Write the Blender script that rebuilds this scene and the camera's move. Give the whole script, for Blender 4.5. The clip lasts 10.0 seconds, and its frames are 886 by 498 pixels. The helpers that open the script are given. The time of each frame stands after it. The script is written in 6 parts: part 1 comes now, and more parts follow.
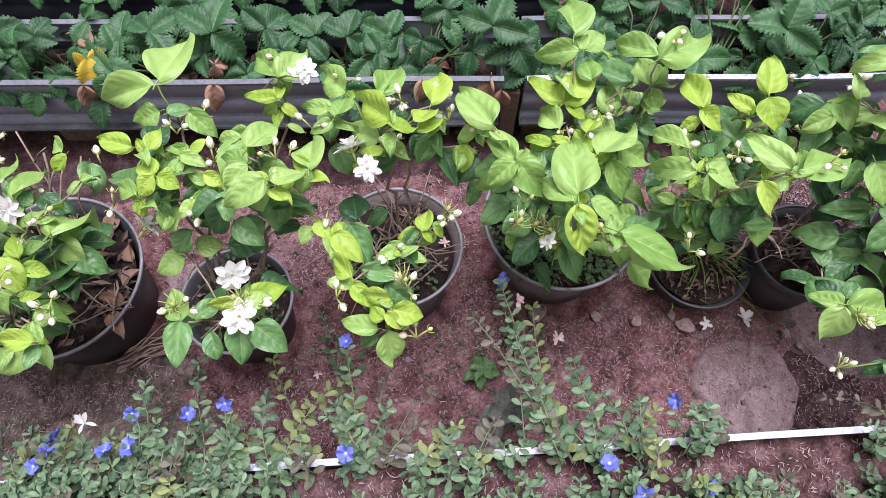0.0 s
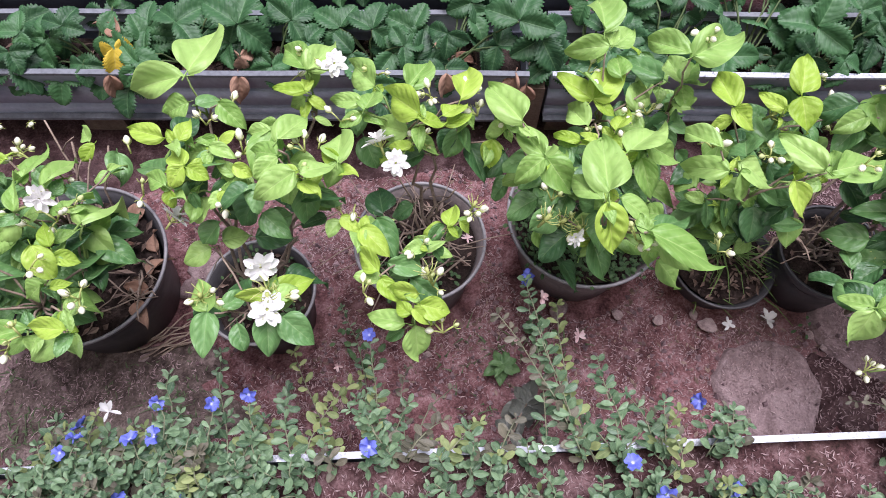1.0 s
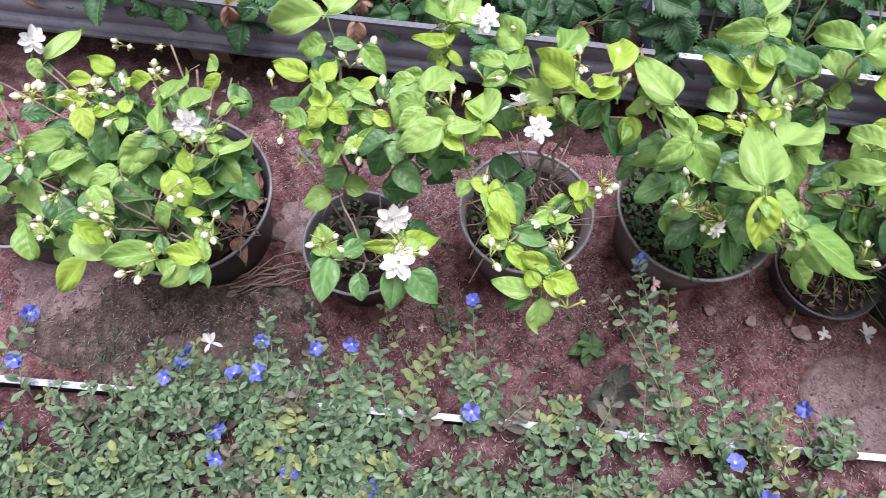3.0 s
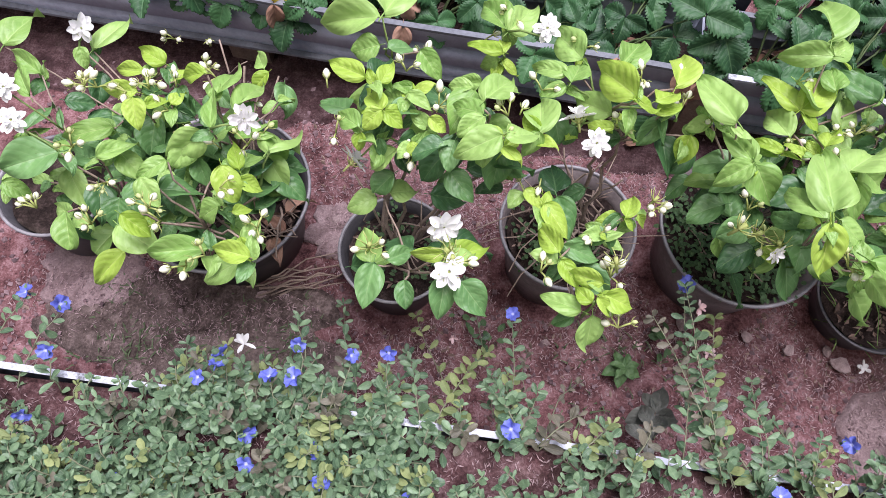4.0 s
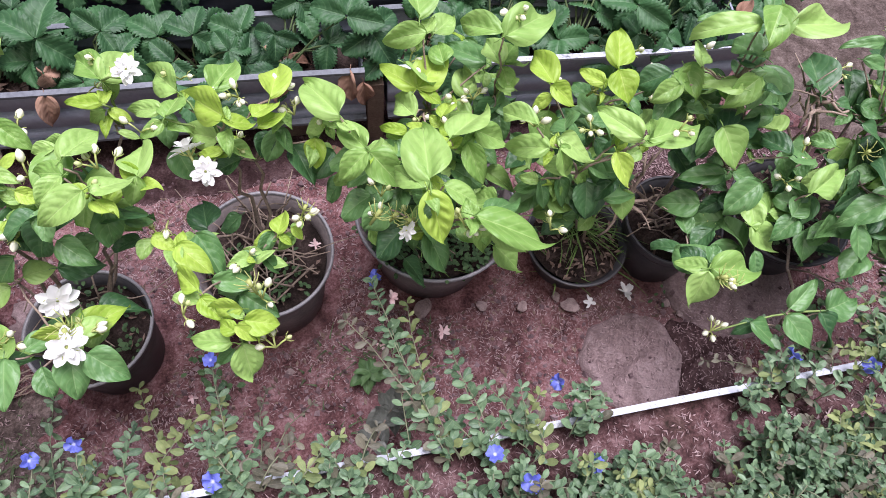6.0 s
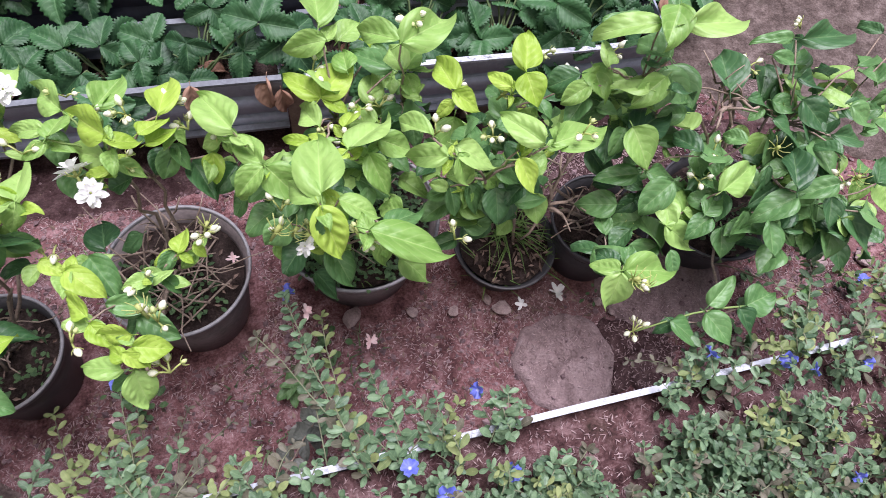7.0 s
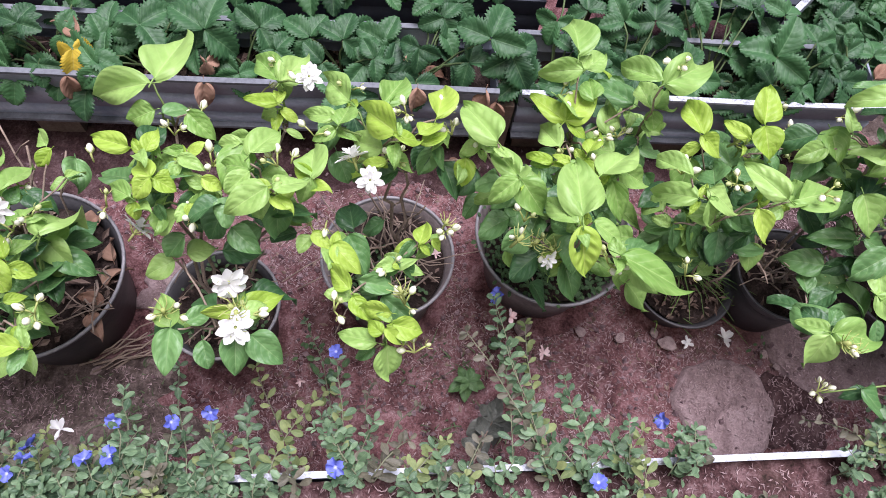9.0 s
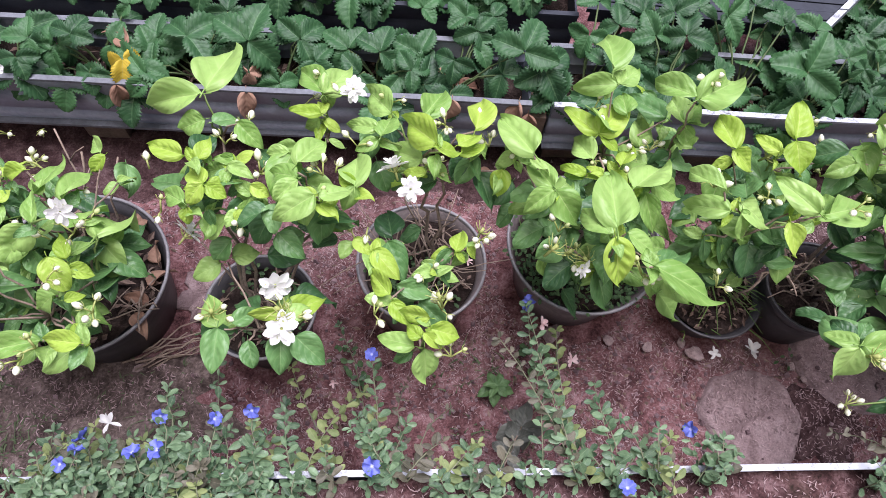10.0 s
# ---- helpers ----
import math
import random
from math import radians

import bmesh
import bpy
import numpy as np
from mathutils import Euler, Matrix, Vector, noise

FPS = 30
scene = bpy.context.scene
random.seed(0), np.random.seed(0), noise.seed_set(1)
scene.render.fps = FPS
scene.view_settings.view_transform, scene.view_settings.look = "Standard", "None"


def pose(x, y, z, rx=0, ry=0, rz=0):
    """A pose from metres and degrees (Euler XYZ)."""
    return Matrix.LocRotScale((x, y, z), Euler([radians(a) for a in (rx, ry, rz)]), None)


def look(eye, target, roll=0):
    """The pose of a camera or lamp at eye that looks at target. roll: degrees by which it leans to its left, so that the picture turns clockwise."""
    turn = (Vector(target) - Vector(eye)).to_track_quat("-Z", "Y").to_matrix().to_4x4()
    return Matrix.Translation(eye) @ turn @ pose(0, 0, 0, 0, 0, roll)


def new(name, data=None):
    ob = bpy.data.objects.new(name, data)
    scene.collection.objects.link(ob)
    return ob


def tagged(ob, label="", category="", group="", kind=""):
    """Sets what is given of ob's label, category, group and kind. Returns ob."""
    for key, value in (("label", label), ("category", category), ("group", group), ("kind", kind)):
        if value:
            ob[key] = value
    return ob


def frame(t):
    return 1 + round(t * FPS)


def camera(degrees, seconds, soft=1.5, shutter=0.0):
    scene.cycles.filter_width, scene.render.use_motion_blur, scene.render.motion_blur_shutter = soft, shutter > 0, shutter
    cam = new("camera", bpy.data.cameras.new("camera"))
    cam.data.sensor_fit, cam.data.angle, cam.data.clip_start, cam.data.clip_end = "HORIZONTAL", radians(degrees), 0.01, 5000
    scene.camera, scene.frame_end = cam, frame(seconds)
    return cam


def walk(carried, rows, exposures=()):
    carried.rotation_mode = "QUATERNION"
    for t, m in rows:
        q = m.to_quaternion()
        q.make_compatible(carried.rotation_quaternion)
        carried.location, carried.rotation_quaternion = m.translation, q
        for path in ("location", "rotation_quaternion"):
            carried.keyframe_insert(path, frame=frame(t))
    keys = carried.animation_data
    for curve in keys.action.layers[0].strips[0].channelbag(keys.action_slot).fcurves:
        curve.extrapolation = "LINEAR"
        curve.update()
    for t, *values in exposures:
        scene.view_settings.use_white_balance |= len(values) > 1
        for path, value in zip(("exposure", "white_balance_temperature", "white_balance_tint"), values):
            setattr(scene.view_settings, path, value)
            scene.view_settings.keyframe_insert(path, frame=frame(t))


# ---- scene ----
cam = camera(67.0, 10.0, 0.2, 0.3)
PATH = [
    (0, (-0.036, 0.081, 0.86), (0.034, 0.898, -0.964), 1.1),
    (0.5, (-0.044, 0.083, 0.859), (0.027, 0.886, -0.972), 1.7),
    (1, (-0.051, 0.084, 0.859), (-0.013, 0.886, -0.973), 0.1),
    (1.5, (-0.068, 0.08, 0.853), (-0.079, 0.832, -1.0), -1.4),
    (2, (-0.085, 0.079, 0.853), (-0.091, 0.824, -1.003), -0.2),
    (2.5, (-0.113, 0.084, 0.845), (-0.087, 0.811, -1.018), 4.1),
    (3, (-0.143, 0.085, 0.846), (-0.179, 0.8, -1.021), 1.9),
    (3.2, (-0.157, 0.082, 0.844), (-0.209, 0.793, -1.025), 2.1),
    (4.3, (-0.181, 0.09, 0.83), (-0.227, 0.845, -1.022), 4.4),
    (4.5, (-0.162, 0.094, 0.832), (-0.131, 0.854, -1.018), 7.7),
    (5, (-0.088, 0.093, 0.836), (0.071, 0.875, -0.998), 8.8),
    (5.5, (-0.012, 0.093, 0.828), (0.266, 0.865, -0.996), 10.9),
    (6, (0.015, 0.081, 0.832), (0.335, 0.869, -0.978), 11.4),
    (6.2, (0.024, 0.077, 0.834), (0.345, 0.851, -0.982), 11.5),
    (7.3, (0.09, 0.088, 0.835), (0.488, 0.836, -0.976), 14.4),
    (7.5, (0.081, 0.089, 0.838), (0.449, 0.825, -0.985), 13.7),
    (8, (0.029, 0.094, 0.852), (0.32, 0.891, -0.959), 11.5),
    (8.5, (-0.03, 0.093, 0.857), (0.177, 0.9, -0.962), 10.0),
    (9, (-0.068, 0.097, 0.86), (0.109, 0.908, -0.959), 10.1),
    (9.5, (-0.08, 0.093, 0.874), (0.08, 0.911, -0.943), 9.4),
    (10, (-0.086, 0.09, 0.878), (0.034, 0.922, -0.937), 7.3),
]
EXPOSURES = [(0.0, 0.93, 6300.0, 17.0), (10.0, 0.93, 6300.0, 17.0)]
walk(cam, [(t, look(eye, target, roll)) for t, eye, target, roll in PATH], EXPOSURES)

# ---- world and light: open shade under a bright overcast sky ----
world = bpy.data.worlds.new("overcast_sky")
scene.world = world
world.use_nodes = True
wn = world.node_tree
sky = wn.nodes.new("ShaderNodeTexSky")
sky.sky_type, sky.sun_disc = "NISHITA", False
sky.sun_elevation, sky.sun_rotation = radians(58), radians(200)
sky.air_density, sky.dust_density, sky.ozone_density = 1.0, 4.0, 0.6
wn.links.new(sky.outputs[0], wn.nodes["Background"].inputs[0])
wn.nodes["Background"].inputs[1].default_value = 0.040
sun_data = bpy.data.lights.new("sun", "SUN")
sun_data.energy, sun_data.angle, sun_data.color = 3.55, radians(42), (1.0, 0.955, 1.03)
sun_lamp = new("sun", sun_data)
sun_lamp.matrix_world = pose(0, 0, 4, -9, 8, 0)


# ---- materials ----
def nodes_of(name):
    m = bpy.data.materials.new(name)
    m.use_nodes = True
    return m, m.node_tree, m.node_tree.nodes["Principled BSDF"]


def add(nt, kind, **values):
    n = nt.nodes.new(kind)
    for k, v in values.items():
        n.inputs[k].default_value = v
    return n


def ramp(nt, source, stops):
    r = nt.nodes.new("ShaderNodeValToRGB")
    while len(r.color_ramp.elements) < len(stops):
        r.color_ramp.elements.new(0.5)
    for e, (p, c) in zip(r.color_ramp.elements, stops):
        e.position, e.color = p, (*c, 1)
    nt.links.new(source, r.inputs[0])
    return r.outputs[0]


def mix(nt, fac, a, b, mode="MIX"):
    n = nt.nodes.new("ShaderNodeMix")
    n.data_type, n.blend_type = "RGBA", mode
    for socket, v in ((n.inputs[0], fac), (n.inputs[6], a), (n.inputs[7], b)):
        if isinstance(v, (int, float)):
            socket.default_value = v
        elif isinstance(v, tuple):
            socket.default_value = (*v, 1)
        else:
            nt.links.new(v, socket)
    return n.outputs[2]


def math_node(nt, op, a, b=0.0, c=0.0):
    n = nt.nodes.new("ShaderNodeMath")
    n.operation = op
    for socket, v in zip(n.inputs, (a, b, c)):
        if isinstance(v, (int, float)):
            socket.default_value = v
        else:
            nt.links.new(v, socket)
    return n.outputs[0]


def noise_of(nt, scale, detail=4.0, rough=0.6, space="Object"):
    co = nt.nodes.new("ShaderNodeTexCoord")
    n = add(nt, "ShaderNodeTexNoise", Scale=scale, Detail=detail, Roughness=rough)
    nt.links.new(co.outputs[space], n.inputs["Vector"])
    return n.outputs[0]


def bump(nt, bsdf, height, strength, distance=0.001):
    b = add(nt, "ShaderNodeBump", Strength=strength, Distance=distance)
    nt.links.new(height, b.inputs["Height"])
    nt.links.new(b.outputs[0], bsdf.inputs["Normal"])


def surface(name, dark, light, scale, rough=0.7, fine=None, bump_strength=0.4, bump_size=0.001, metal=0.0, low=0.3, high=0.7):
    """A rough surface with broad stains and a fine grain."""
    m, nt, b = nodes_of(name)
    broad = noise_of(nt, scale)
    grain = noise_of(nt, fine or scale * 9, 3.0, 0.7)
    both = math_node(nt, "MULTIPLY_ADD", grain, 0.45, math_node(nt, "MULTIPLY", broad, 0.55))
    colour = ramp(nt, both, [(low, dark), (high, light)])
    nt.links.new(colour, b.inputs["Base Color"])
    b.inputs["Roughness"].default_value, b.inputs["Metallic"].default_value = rough, metal
    bump(nt, b, grain, bump_strength, bump_size)
    return m


def leaf_material(name, dark, light, vein, gloss=0.42, veins=7.0, through_light=0.3, per_island=False, spec=0.5, quilt=0.6, ribs=0.20, lines=0.20):
    """A leaf with a pale midrib, faint arching side veins, soft blotches and a puffed blade; light also passes through it."""
    m, nt, b = nodes_of(name)
    uv = nt.nodes.new("ShaderNodeUVMap")
    sep = nt.nodes.new("ShaderNodeSeparateXYZ")
    nt.links.new(uv.outputs[0], sep.inputs[0])
    across = math_node(nt, "ABSOLUTE", math_node(nt, "SUBTRACT", sep.outputs[0], 0.5))
    if per_island:
        rnd = nt.nodes.new("ShaderNodeNewGeometry").outputs["Random Per Island"]
    else:
        rnd = nt.nodes.new("ShaderNodeObjectInfo").outputs["Random"]
    # a single leaf is one unit long; leaves joined into one mesh are in metres
    unit = 62.0 if per_island else 1.0
    co = nt.nodes.new("ShaderNodeTexCoord")
    shift = nt.nodes.new("ShaderNodeVectorMath")
    nt.links.new(co.outputs["Object"], shift.inputs[0])
    nt.links.new(math_node(nt, "MULTIPLY", rnd, 37.0), shift.inputs[1])

    def mottle(scale, detail, rough=0.55):
        n = add(nt, "ShaderNodeTexNoise", Scale=scale * unit, Detail=detail, Roughness=rough)
        nt.links.new(shift.outputs[0], n.inputs["Vector"])
        return n.outputs[0]

    # side veins leave the midrib unevenly and arch towards the tip
    wander = math_node(nt, "MULTIPLY", math_node(nt, "SUBTRACT", mottle(2.2, 2.0), 0.5), 0.16)
    arch = math_node(nt, "MULTIPLY", math_node(nt, "MULTIPLY_ADD", across, 0.9, 0.5), across)
    step = math_node(nt, "ADD", math_node(nt, "SUBTRACT", sep.outputs[1], arch), math_node(nt, "MULTIPLY_ADD", rnd, 0.17, wander))
    wave = math_node(nt, "MULTIPLY_ADD", math_node(nt, "COSINE", math_node(nt, "MULTIPLY", step, 6.283 * veins)), 0.5, 0.5)
    side = math_node(nt, "POWER", wave, 16.0)
    rib = math_node(nt, "SUBTRACT", 1.0, math_node(nt, "MINIMUM", math_node(nt, "MULTIPLY", across, 34.0), 1.0))
    blotch = mottle(2.6, 4.0, 0.6)
    tone = math_node(nt, "MULTIPLY_ADD", rnd, 0.60, math_node(nt, "MULTIPLY_ADD", blotch, 0.8, -0.20))
    colour = ramp(nt, tone, [(0.0, dark), (1.0, light)])
    colour = mix(nt, math_node(nt, "MAXIMUM", math_node(nt, "MULTIPLY", side, lines), math_node(nt, "MULTIPLY", rib, 0.5)), colour, vein)
    spots = ramp(nt, mottle(13.0, 1.0), [(0.73, (0, 0, 0)), (0.78, (1, 1, 1))])
    colour = mix(nt, math_node(nt, "MULTIPLY", spots, 0.30), colour, (0.10, 0.085, 0.02))
    nt.links.new(colour, b.inputs["Base Color"])
    dull = math_node(nt, "MULTIPLY_ADD", mottle(4.0, 3.0), 0.20, gloss - 0.04)
    nt.links.new(dull, b.inputs["Roughness"])
    b.inputs["Specular IOR Level"].default_value = spec
    puff = math_node(nt, "MULTIPLY_ADD", wave, -ribs, math_node(nt, "MULTIPLY", mottle(3.4, 2.0, 0.4), 2.4))
    bump(nt, b, math_node(nt, "MULTIPLY_ADD", rib, -0.35, puff), quilt, 0.0015)
    lit = nt.nodes.new("ShaderNodeBsdfTranslucent")
    nt.links.new(mix(nt, 0.35, colour, light), lit.inputs[0])
    both = add(nt, "ShaderNodeMixShader", Fac=through_light)
    nt.links.new(b.outputs[0], both.inputs[1])
    nt.links.new(lit.outputs[0], both.inputs[2])
    nt.links.new(both.outputs[0], nt.nodes["Material Output"].inputs[0])
    return m


def soil_material(name, dark, mid, pale, patch=5.0, stain=(0.05, 0.045, 0.028), stained=0.3):
    """Crumbly earth with pale crusted places, damp dark patches and a thin film of algae."""
    m, nt, b = nodes_of(name)
    broad, medium, fine = noise_of(nt, patch, 5.0), noise_of(nt, 45.0, 5.0, 0.65), noise_of(nt, 330.0, 3.0, 0.7)
    colour = ramp(nt, math_node(nt, "MULTIPLY_ADD", medium, 0.6, math_node(nt, "MULTIPLY", fine, 0.4)), [(0.36, dark), (0.50, mid), (0.64, pale)])
    crust = ramp(nt, broad, [(0.52, (0, 0, 0)), (0.66, (1, 1, 1))])
    colour = mix(nt, math_node(nt, "MULTIPLY", crust, 0.28), colour, pale)
    damp = ramp(nt, noise_of(nt, patch * 2.3, 6.0, 0.7), [(0.36, (1, 1, 1)), (0.52, (0, 0, 0))])
    colour = mix(nt, math_node(nt, "MULTIPLY", damp, 0.55), colour, dark)
    film = ramp(nt, noise_of(nt, patch * 1.7 + 1.1, 7.0, 0.75), [(0.54, (0, 0, 0)), (0.70, (1, 1, 1))])
    colour = mix(nt, math_node(nt, "MULTIPLY", film, stained), colour, stain)
    nt.links.new(colour, b.inputs["Base Color"])
    b.inputs["Roughness"].default_value = 0.95
    b.inputs["Specular IOR Level"].default_value = 0.15
    bump(nt, b, math_node(nt, "MULTIPLY_ADD", fine, 0.5, medium), 0.9, 0.004)
    return m


def island_material(name, stops, rough=0.85):
    """Small scattered pieces, each of its own shade."""
    m, nt, b = nodes_of(name)
    geo = nt.nodes.new("ShaderNodeNewGeometry")
    colour = ramp(nt, geo.outputs["Random Per Island"], stops)
    nt.links.new(mix(nt, 0.35, colour, ramp(nt, noise_of(nt, 120.0), [(0.3, stops[0][1]), (0.7, stops[-1][1])])), b.inputs["Base Color"])
    b.inputs["Roughness"].default_value = rough
    return m


SOIL = soil_material("red_brown_soil", (0.034, 0.0145, 0.0150), (0.162, 0.076, 0.076), (0.33, 0.200, 0.204))
MOSSY = soil_material("mossy_grey_brown_soil", (0.030, 0.021, 0.018), (0.112, 0.083, 0.073), (0.26, 0.200, 0.180), 16.0)
DAMP_SOIL = soil_material("damp_grey_brown_earth", (0.040, 0.029, 0.025), (0.115, 0.087, 0.077), (0.21, 0.168, 0.152), 9.0)
# colours damp patches and also the shade painted below the troughs
DARK_SOIL = soil_material("damp_and_shaded_soil", (0.020, 0.010, 0.010), (0.068, 0.037, 0.037), (0.15, 0.098, 0.098), 12.0)
BED_SOIL = soil_material("bed_soil", (0.018, 0.0085, 0.0085), (0.086, 0.043, 0.043), (0.21, 0.132, 0.132), 9.0)
POT_SOIL = soil_material("potting_soil", (0.009, 0.006, 0.005), (0.029, 0.020, 0.017), (0.085, 0.060, 0.053), 12.0)
CRUST = soil_material("dried_mud", (0.135, 0.094, 0.092), (0.270, 0.194, 0.190), (0.385, 0.292, 0.288), 14.0)
LITTER = island_material("dry_straw_bits", [(0.0, (0.10, 0.055, 0.058)), (0.5, (0.26, 0.17, 0.170)), (1.0, (0.52, 0.39, 0.38))])
CHIPS = island_material("brown_leaf_litter", [(0.0, (0.045, 0.028, 0.020)), (0.6, (0.14, 0.085, 0.062)), (1.0, (0.33, 0.24, 0.19))])
STONE = surface("pebble", (0.16, 0.105, 0.10), (0.46, 0.36, 0.34), 90.0, 0.9, 500.0, 0.9, 0.0016)
PLASTIC = surface("dusty_black_plastic", (0.026, 0.026, 0.029), (0.085, 0.080, 0.083), 22.0, 0.5, 160.0, 0.15, 0.0005)
DUSTY = surface("dusty_brown_black_plastic", (0.105, 0.088, 0.085), (0.28, 0.232, 0.222), 26.0, 0.75, 180.0, 0.2, 0.0005)
RIM = surface("worn_grey_rim", (0.13, 0.125, 0.13), (0.34, 0.33, 0.335), 40.0, 0.5, 200.0, 0.15, 0.0005)
GUTTER = surface("weathered_grey_sheet", (0.21, 0.235, 0.29), (0.39, 0.425, 0.50), 11.0, 0.45, 130.0, 0.15, 0.0006, 0.0)
# slate of the tray; on the second-row trough it is grey sheet with shade painted in
GUTTER_DARK = surface("slate_and_shaded_sheet", (0.016, 0.020, 0.029), (0.042, 0.049, 0.066), 14.0, 0.7, 120.0, 0.2, 0.0006, 0.1)
LIP = surface("pale_sheet_edge", (0.10, 0.105, 0.115), (0.46, 0.49, 0.55), 46.0, 0.5, 230.0, 0.25, 0.0005, 0.0, 0.36, 0.50)
LIP_DULL = surface("dull_grey_sheet_edge", (0.075, 0.082, 0.095), (0.22, 0.235, 0.26), 18.0, 0.75, 150.0, 0.1, 0.0004)
CLOD = island_material("soil_clod", [(0.0, (0.06, 0.034, 0.037)), (0.6, (0.16, 0.098, 0.104)), (1.0, (0.30, 0.21, 0.215))], 0.95)
WOOD = surface("weathered_wood", (0.085, 0.058, 0.042), (0.24, 0.175, 0.13), 45.0, 0.85, 260.0, 0.6, 0.001)
BARK = surface("pale_brown_bark", (0.13, 0.09, 0.062), (0.42, 0.33, 0.26), 70.0, 0.85, 420.0, 0.6, 0.0008)
GREEN_STEM = surface("green_stem", (0.11, 0.19, 0.045), (0.25, 0.34, 0.10), 60.0, 0.6, 300.0, 0.2, 0.0004)
DARK_STEM = surface("dull_green_stalk", (0.05, 0.085, 0.03), (0.13, 0.19, 0.07), 60.0, 0.7, 300.0, 0.2, 0.0004)
PALE_STEM = surface("hairy_grey_green_stem", (0.12, 0.14, 0.075), (0.26, 0.27, 0.17), 80.0, 0.8, 400.0, 0.3, 0.0004)
TONES = {
    "y": leaf_material("young_yellow_green_leaf", (0.240, 0.405, 0.036), (0.435, 0.610, 0.105), (0.60, 0.70, 0.22), 0.45, 5.0, 0.24, False, 0.45),
    "g": leaf_material("fresh_green_leaf", (0.145, 0.305, 0.054), (0.370, 0.565, 0.160), (0.47, 0.62, 0.24), 0.43, 5.0, 0.18, False, 0.52),
    "d": leaf_material("mature_green_leaf", (0.052, 0.150, 0.042), (0.170, 0.335, 0.108), (0.28, 0.42, 0.18), 0.41, 5.0, 0.13, False, 0.55),
    "k": leaf_material("old_dark_green_leaf", (0.018, 0.070, 0.022), (0.074, 0.185, 0.060), (0.19, 0.31, 0.13), 0.42, 5.0, 0.10, False, 0.6),
}
BERRY_LEAF = leaf_material("strawberry_leaf", (0.008, 0.038, 0.015), (0.057, 0.162, 0.053), (0.14, 0.27, 0.12), 0.50, 6.5, 0.08, False, 0.45, 0.6, 0.16, 0.20)
BERRY_OLD = leaf_material("yellowed_strawberry_leaf", (0.42, 0.24, 0.02), (0.68, 0.52, 0.05), (0.5, 0.45, 0.15), 0.6, 8.0, 0.25)
DRY_LEAF = leaf_material("dry_brown_leaf", (0.16, 0.075, 0.045), (0.42, 0.26, 0.18), (0.36, 0.24, 0.17), 0.8, 6.0, 0.15)
CREEPER_LEAF = leaf_material("silky_grey_green_leaf", (0.024, 0.070, 0.036), (0.220, 0.340, 0.180), (0.36, 0.47, 0.26), 0.42, 4.0, 0.18, True, 0.5, 0.4, 0.1, 0.02)
CREEPER_DUSK = leaf_material("bronzed_creeper_leaf", (0.060, 0.062, 0.042), (0.200, 0.185, 0.130), (0.3, 0.28, 0.2), 0.5, 4.0, 0.15, True, 0.4, 0.4, 0.1, 0.02)
CREEPER_OLD = leaf_material("yellowish_creeper_leaf", (0.10, 0.155, 0.055), (0.36, 0.42, 0.17), (0.4, 0.4, 0.2), 0.6, 4.0, 0.22, True, 0.4, 0.4, 0.1, 0.02)
WEED_LEAF = leaf_material("small_weed_leaf", (0.045, 0.115, 0.035), (0.13, 0.235, 0.085), (0.2, 0.3, 0.12), 0.5, 4.0, 0.15)
SEEDLING_LEAF = leaf_material("grey_purple_seedling_leaf", (0.060, 0.066, 0.056), (0.150, 0.160, 0.130), (0.22, 0.2, 0.17), 0.5, 4.0, 0.12)
WEED = leaf_material("dark_weed_leaf", (0.022, 0.062, 0.020), (0.090, 0.170, 0.060), (0.12, 0.2, 0.08), 0.6, 4.0, 0.15, True)
DULL_GRASS = leaf_material("dull_short_grass", (0.045, 0.070, 0.028), (0.12, 0.165, 0.075), (0.15, 0.2, 0.1), 0.7, 2.0, 0.15, True)
GRASS = leaf_material("grass_blade", (0.065, 0.150, 0.030), (0.20, 0.33, 0.075), (0.2, 0.3, 0.1), 0.55, 2.0, 0.25, True)


def petal_material(name, colour, edge, heart=None):
    m, nt, b = nodes_of(name)
    c = ramp(nt, noise_of(nt, 90.0), [(0.3, colour), (0.7, edge)])
    if heart:
        uv = nt.nodes.new("ShaderNodeUVMap")
        sep = nt.nodes.new("ShaderNodeSeparateXYZ")
        nt.links.new(uv.outputs[0], sep.inputs[0])
        c = mix(nt, ramp(nt, sep.outputs[1], [(0.08, (1, 1, 1)), (0.26, (0, 0, 0))]), c, heart)
    nt.links.new(c, b.inputs["Base Color"])
    b.inputs["Roughness"].default_value = 0.6
    lit = nt.nodes.new("ShaderNodeBsdfTranslucent")
    nt.links.new(c, lit.inputs[0])
    both = add(nt, "ShaderNodeMixShader", Fac=0.3)
    nt.links.new(b.outputs[0], both.inputs[1])
    nt.links.new(lit.outputs[0], both.inputs[2])
    nt.links.new(both.outputs[0], nt.nodes["Material Output"].inputs[0])
    return m


WHITE = petal_material("white_petal", (0.86, 0.86, 0.83), (0.92, 0.92, 0.90))
CREAM = petal_material("cream_bud", (0.84, 0.85, 0.62), (0.94, 0.94, 0.82))
CREAM_GREEN = petal_material("greenish_young_bud", (0.52, 0.62, 0.22), (0.76, 0.80, 0.46))
CALYX = petal_material("yellow_green_calyx", (0.42, 0.50, 0.13), (0.62, 0.66, 0.26))
BLUE_PETAL = petal_material("blue_petal", (0.070, 0.095, 0.50), (0.26, 0.31, 0.86), (0.62, 0.66, 0.96))
PINK = petal_material("withered_pink_petal", (0.70, 0.46, 0.45), (0.90, 0.76, 0.74))


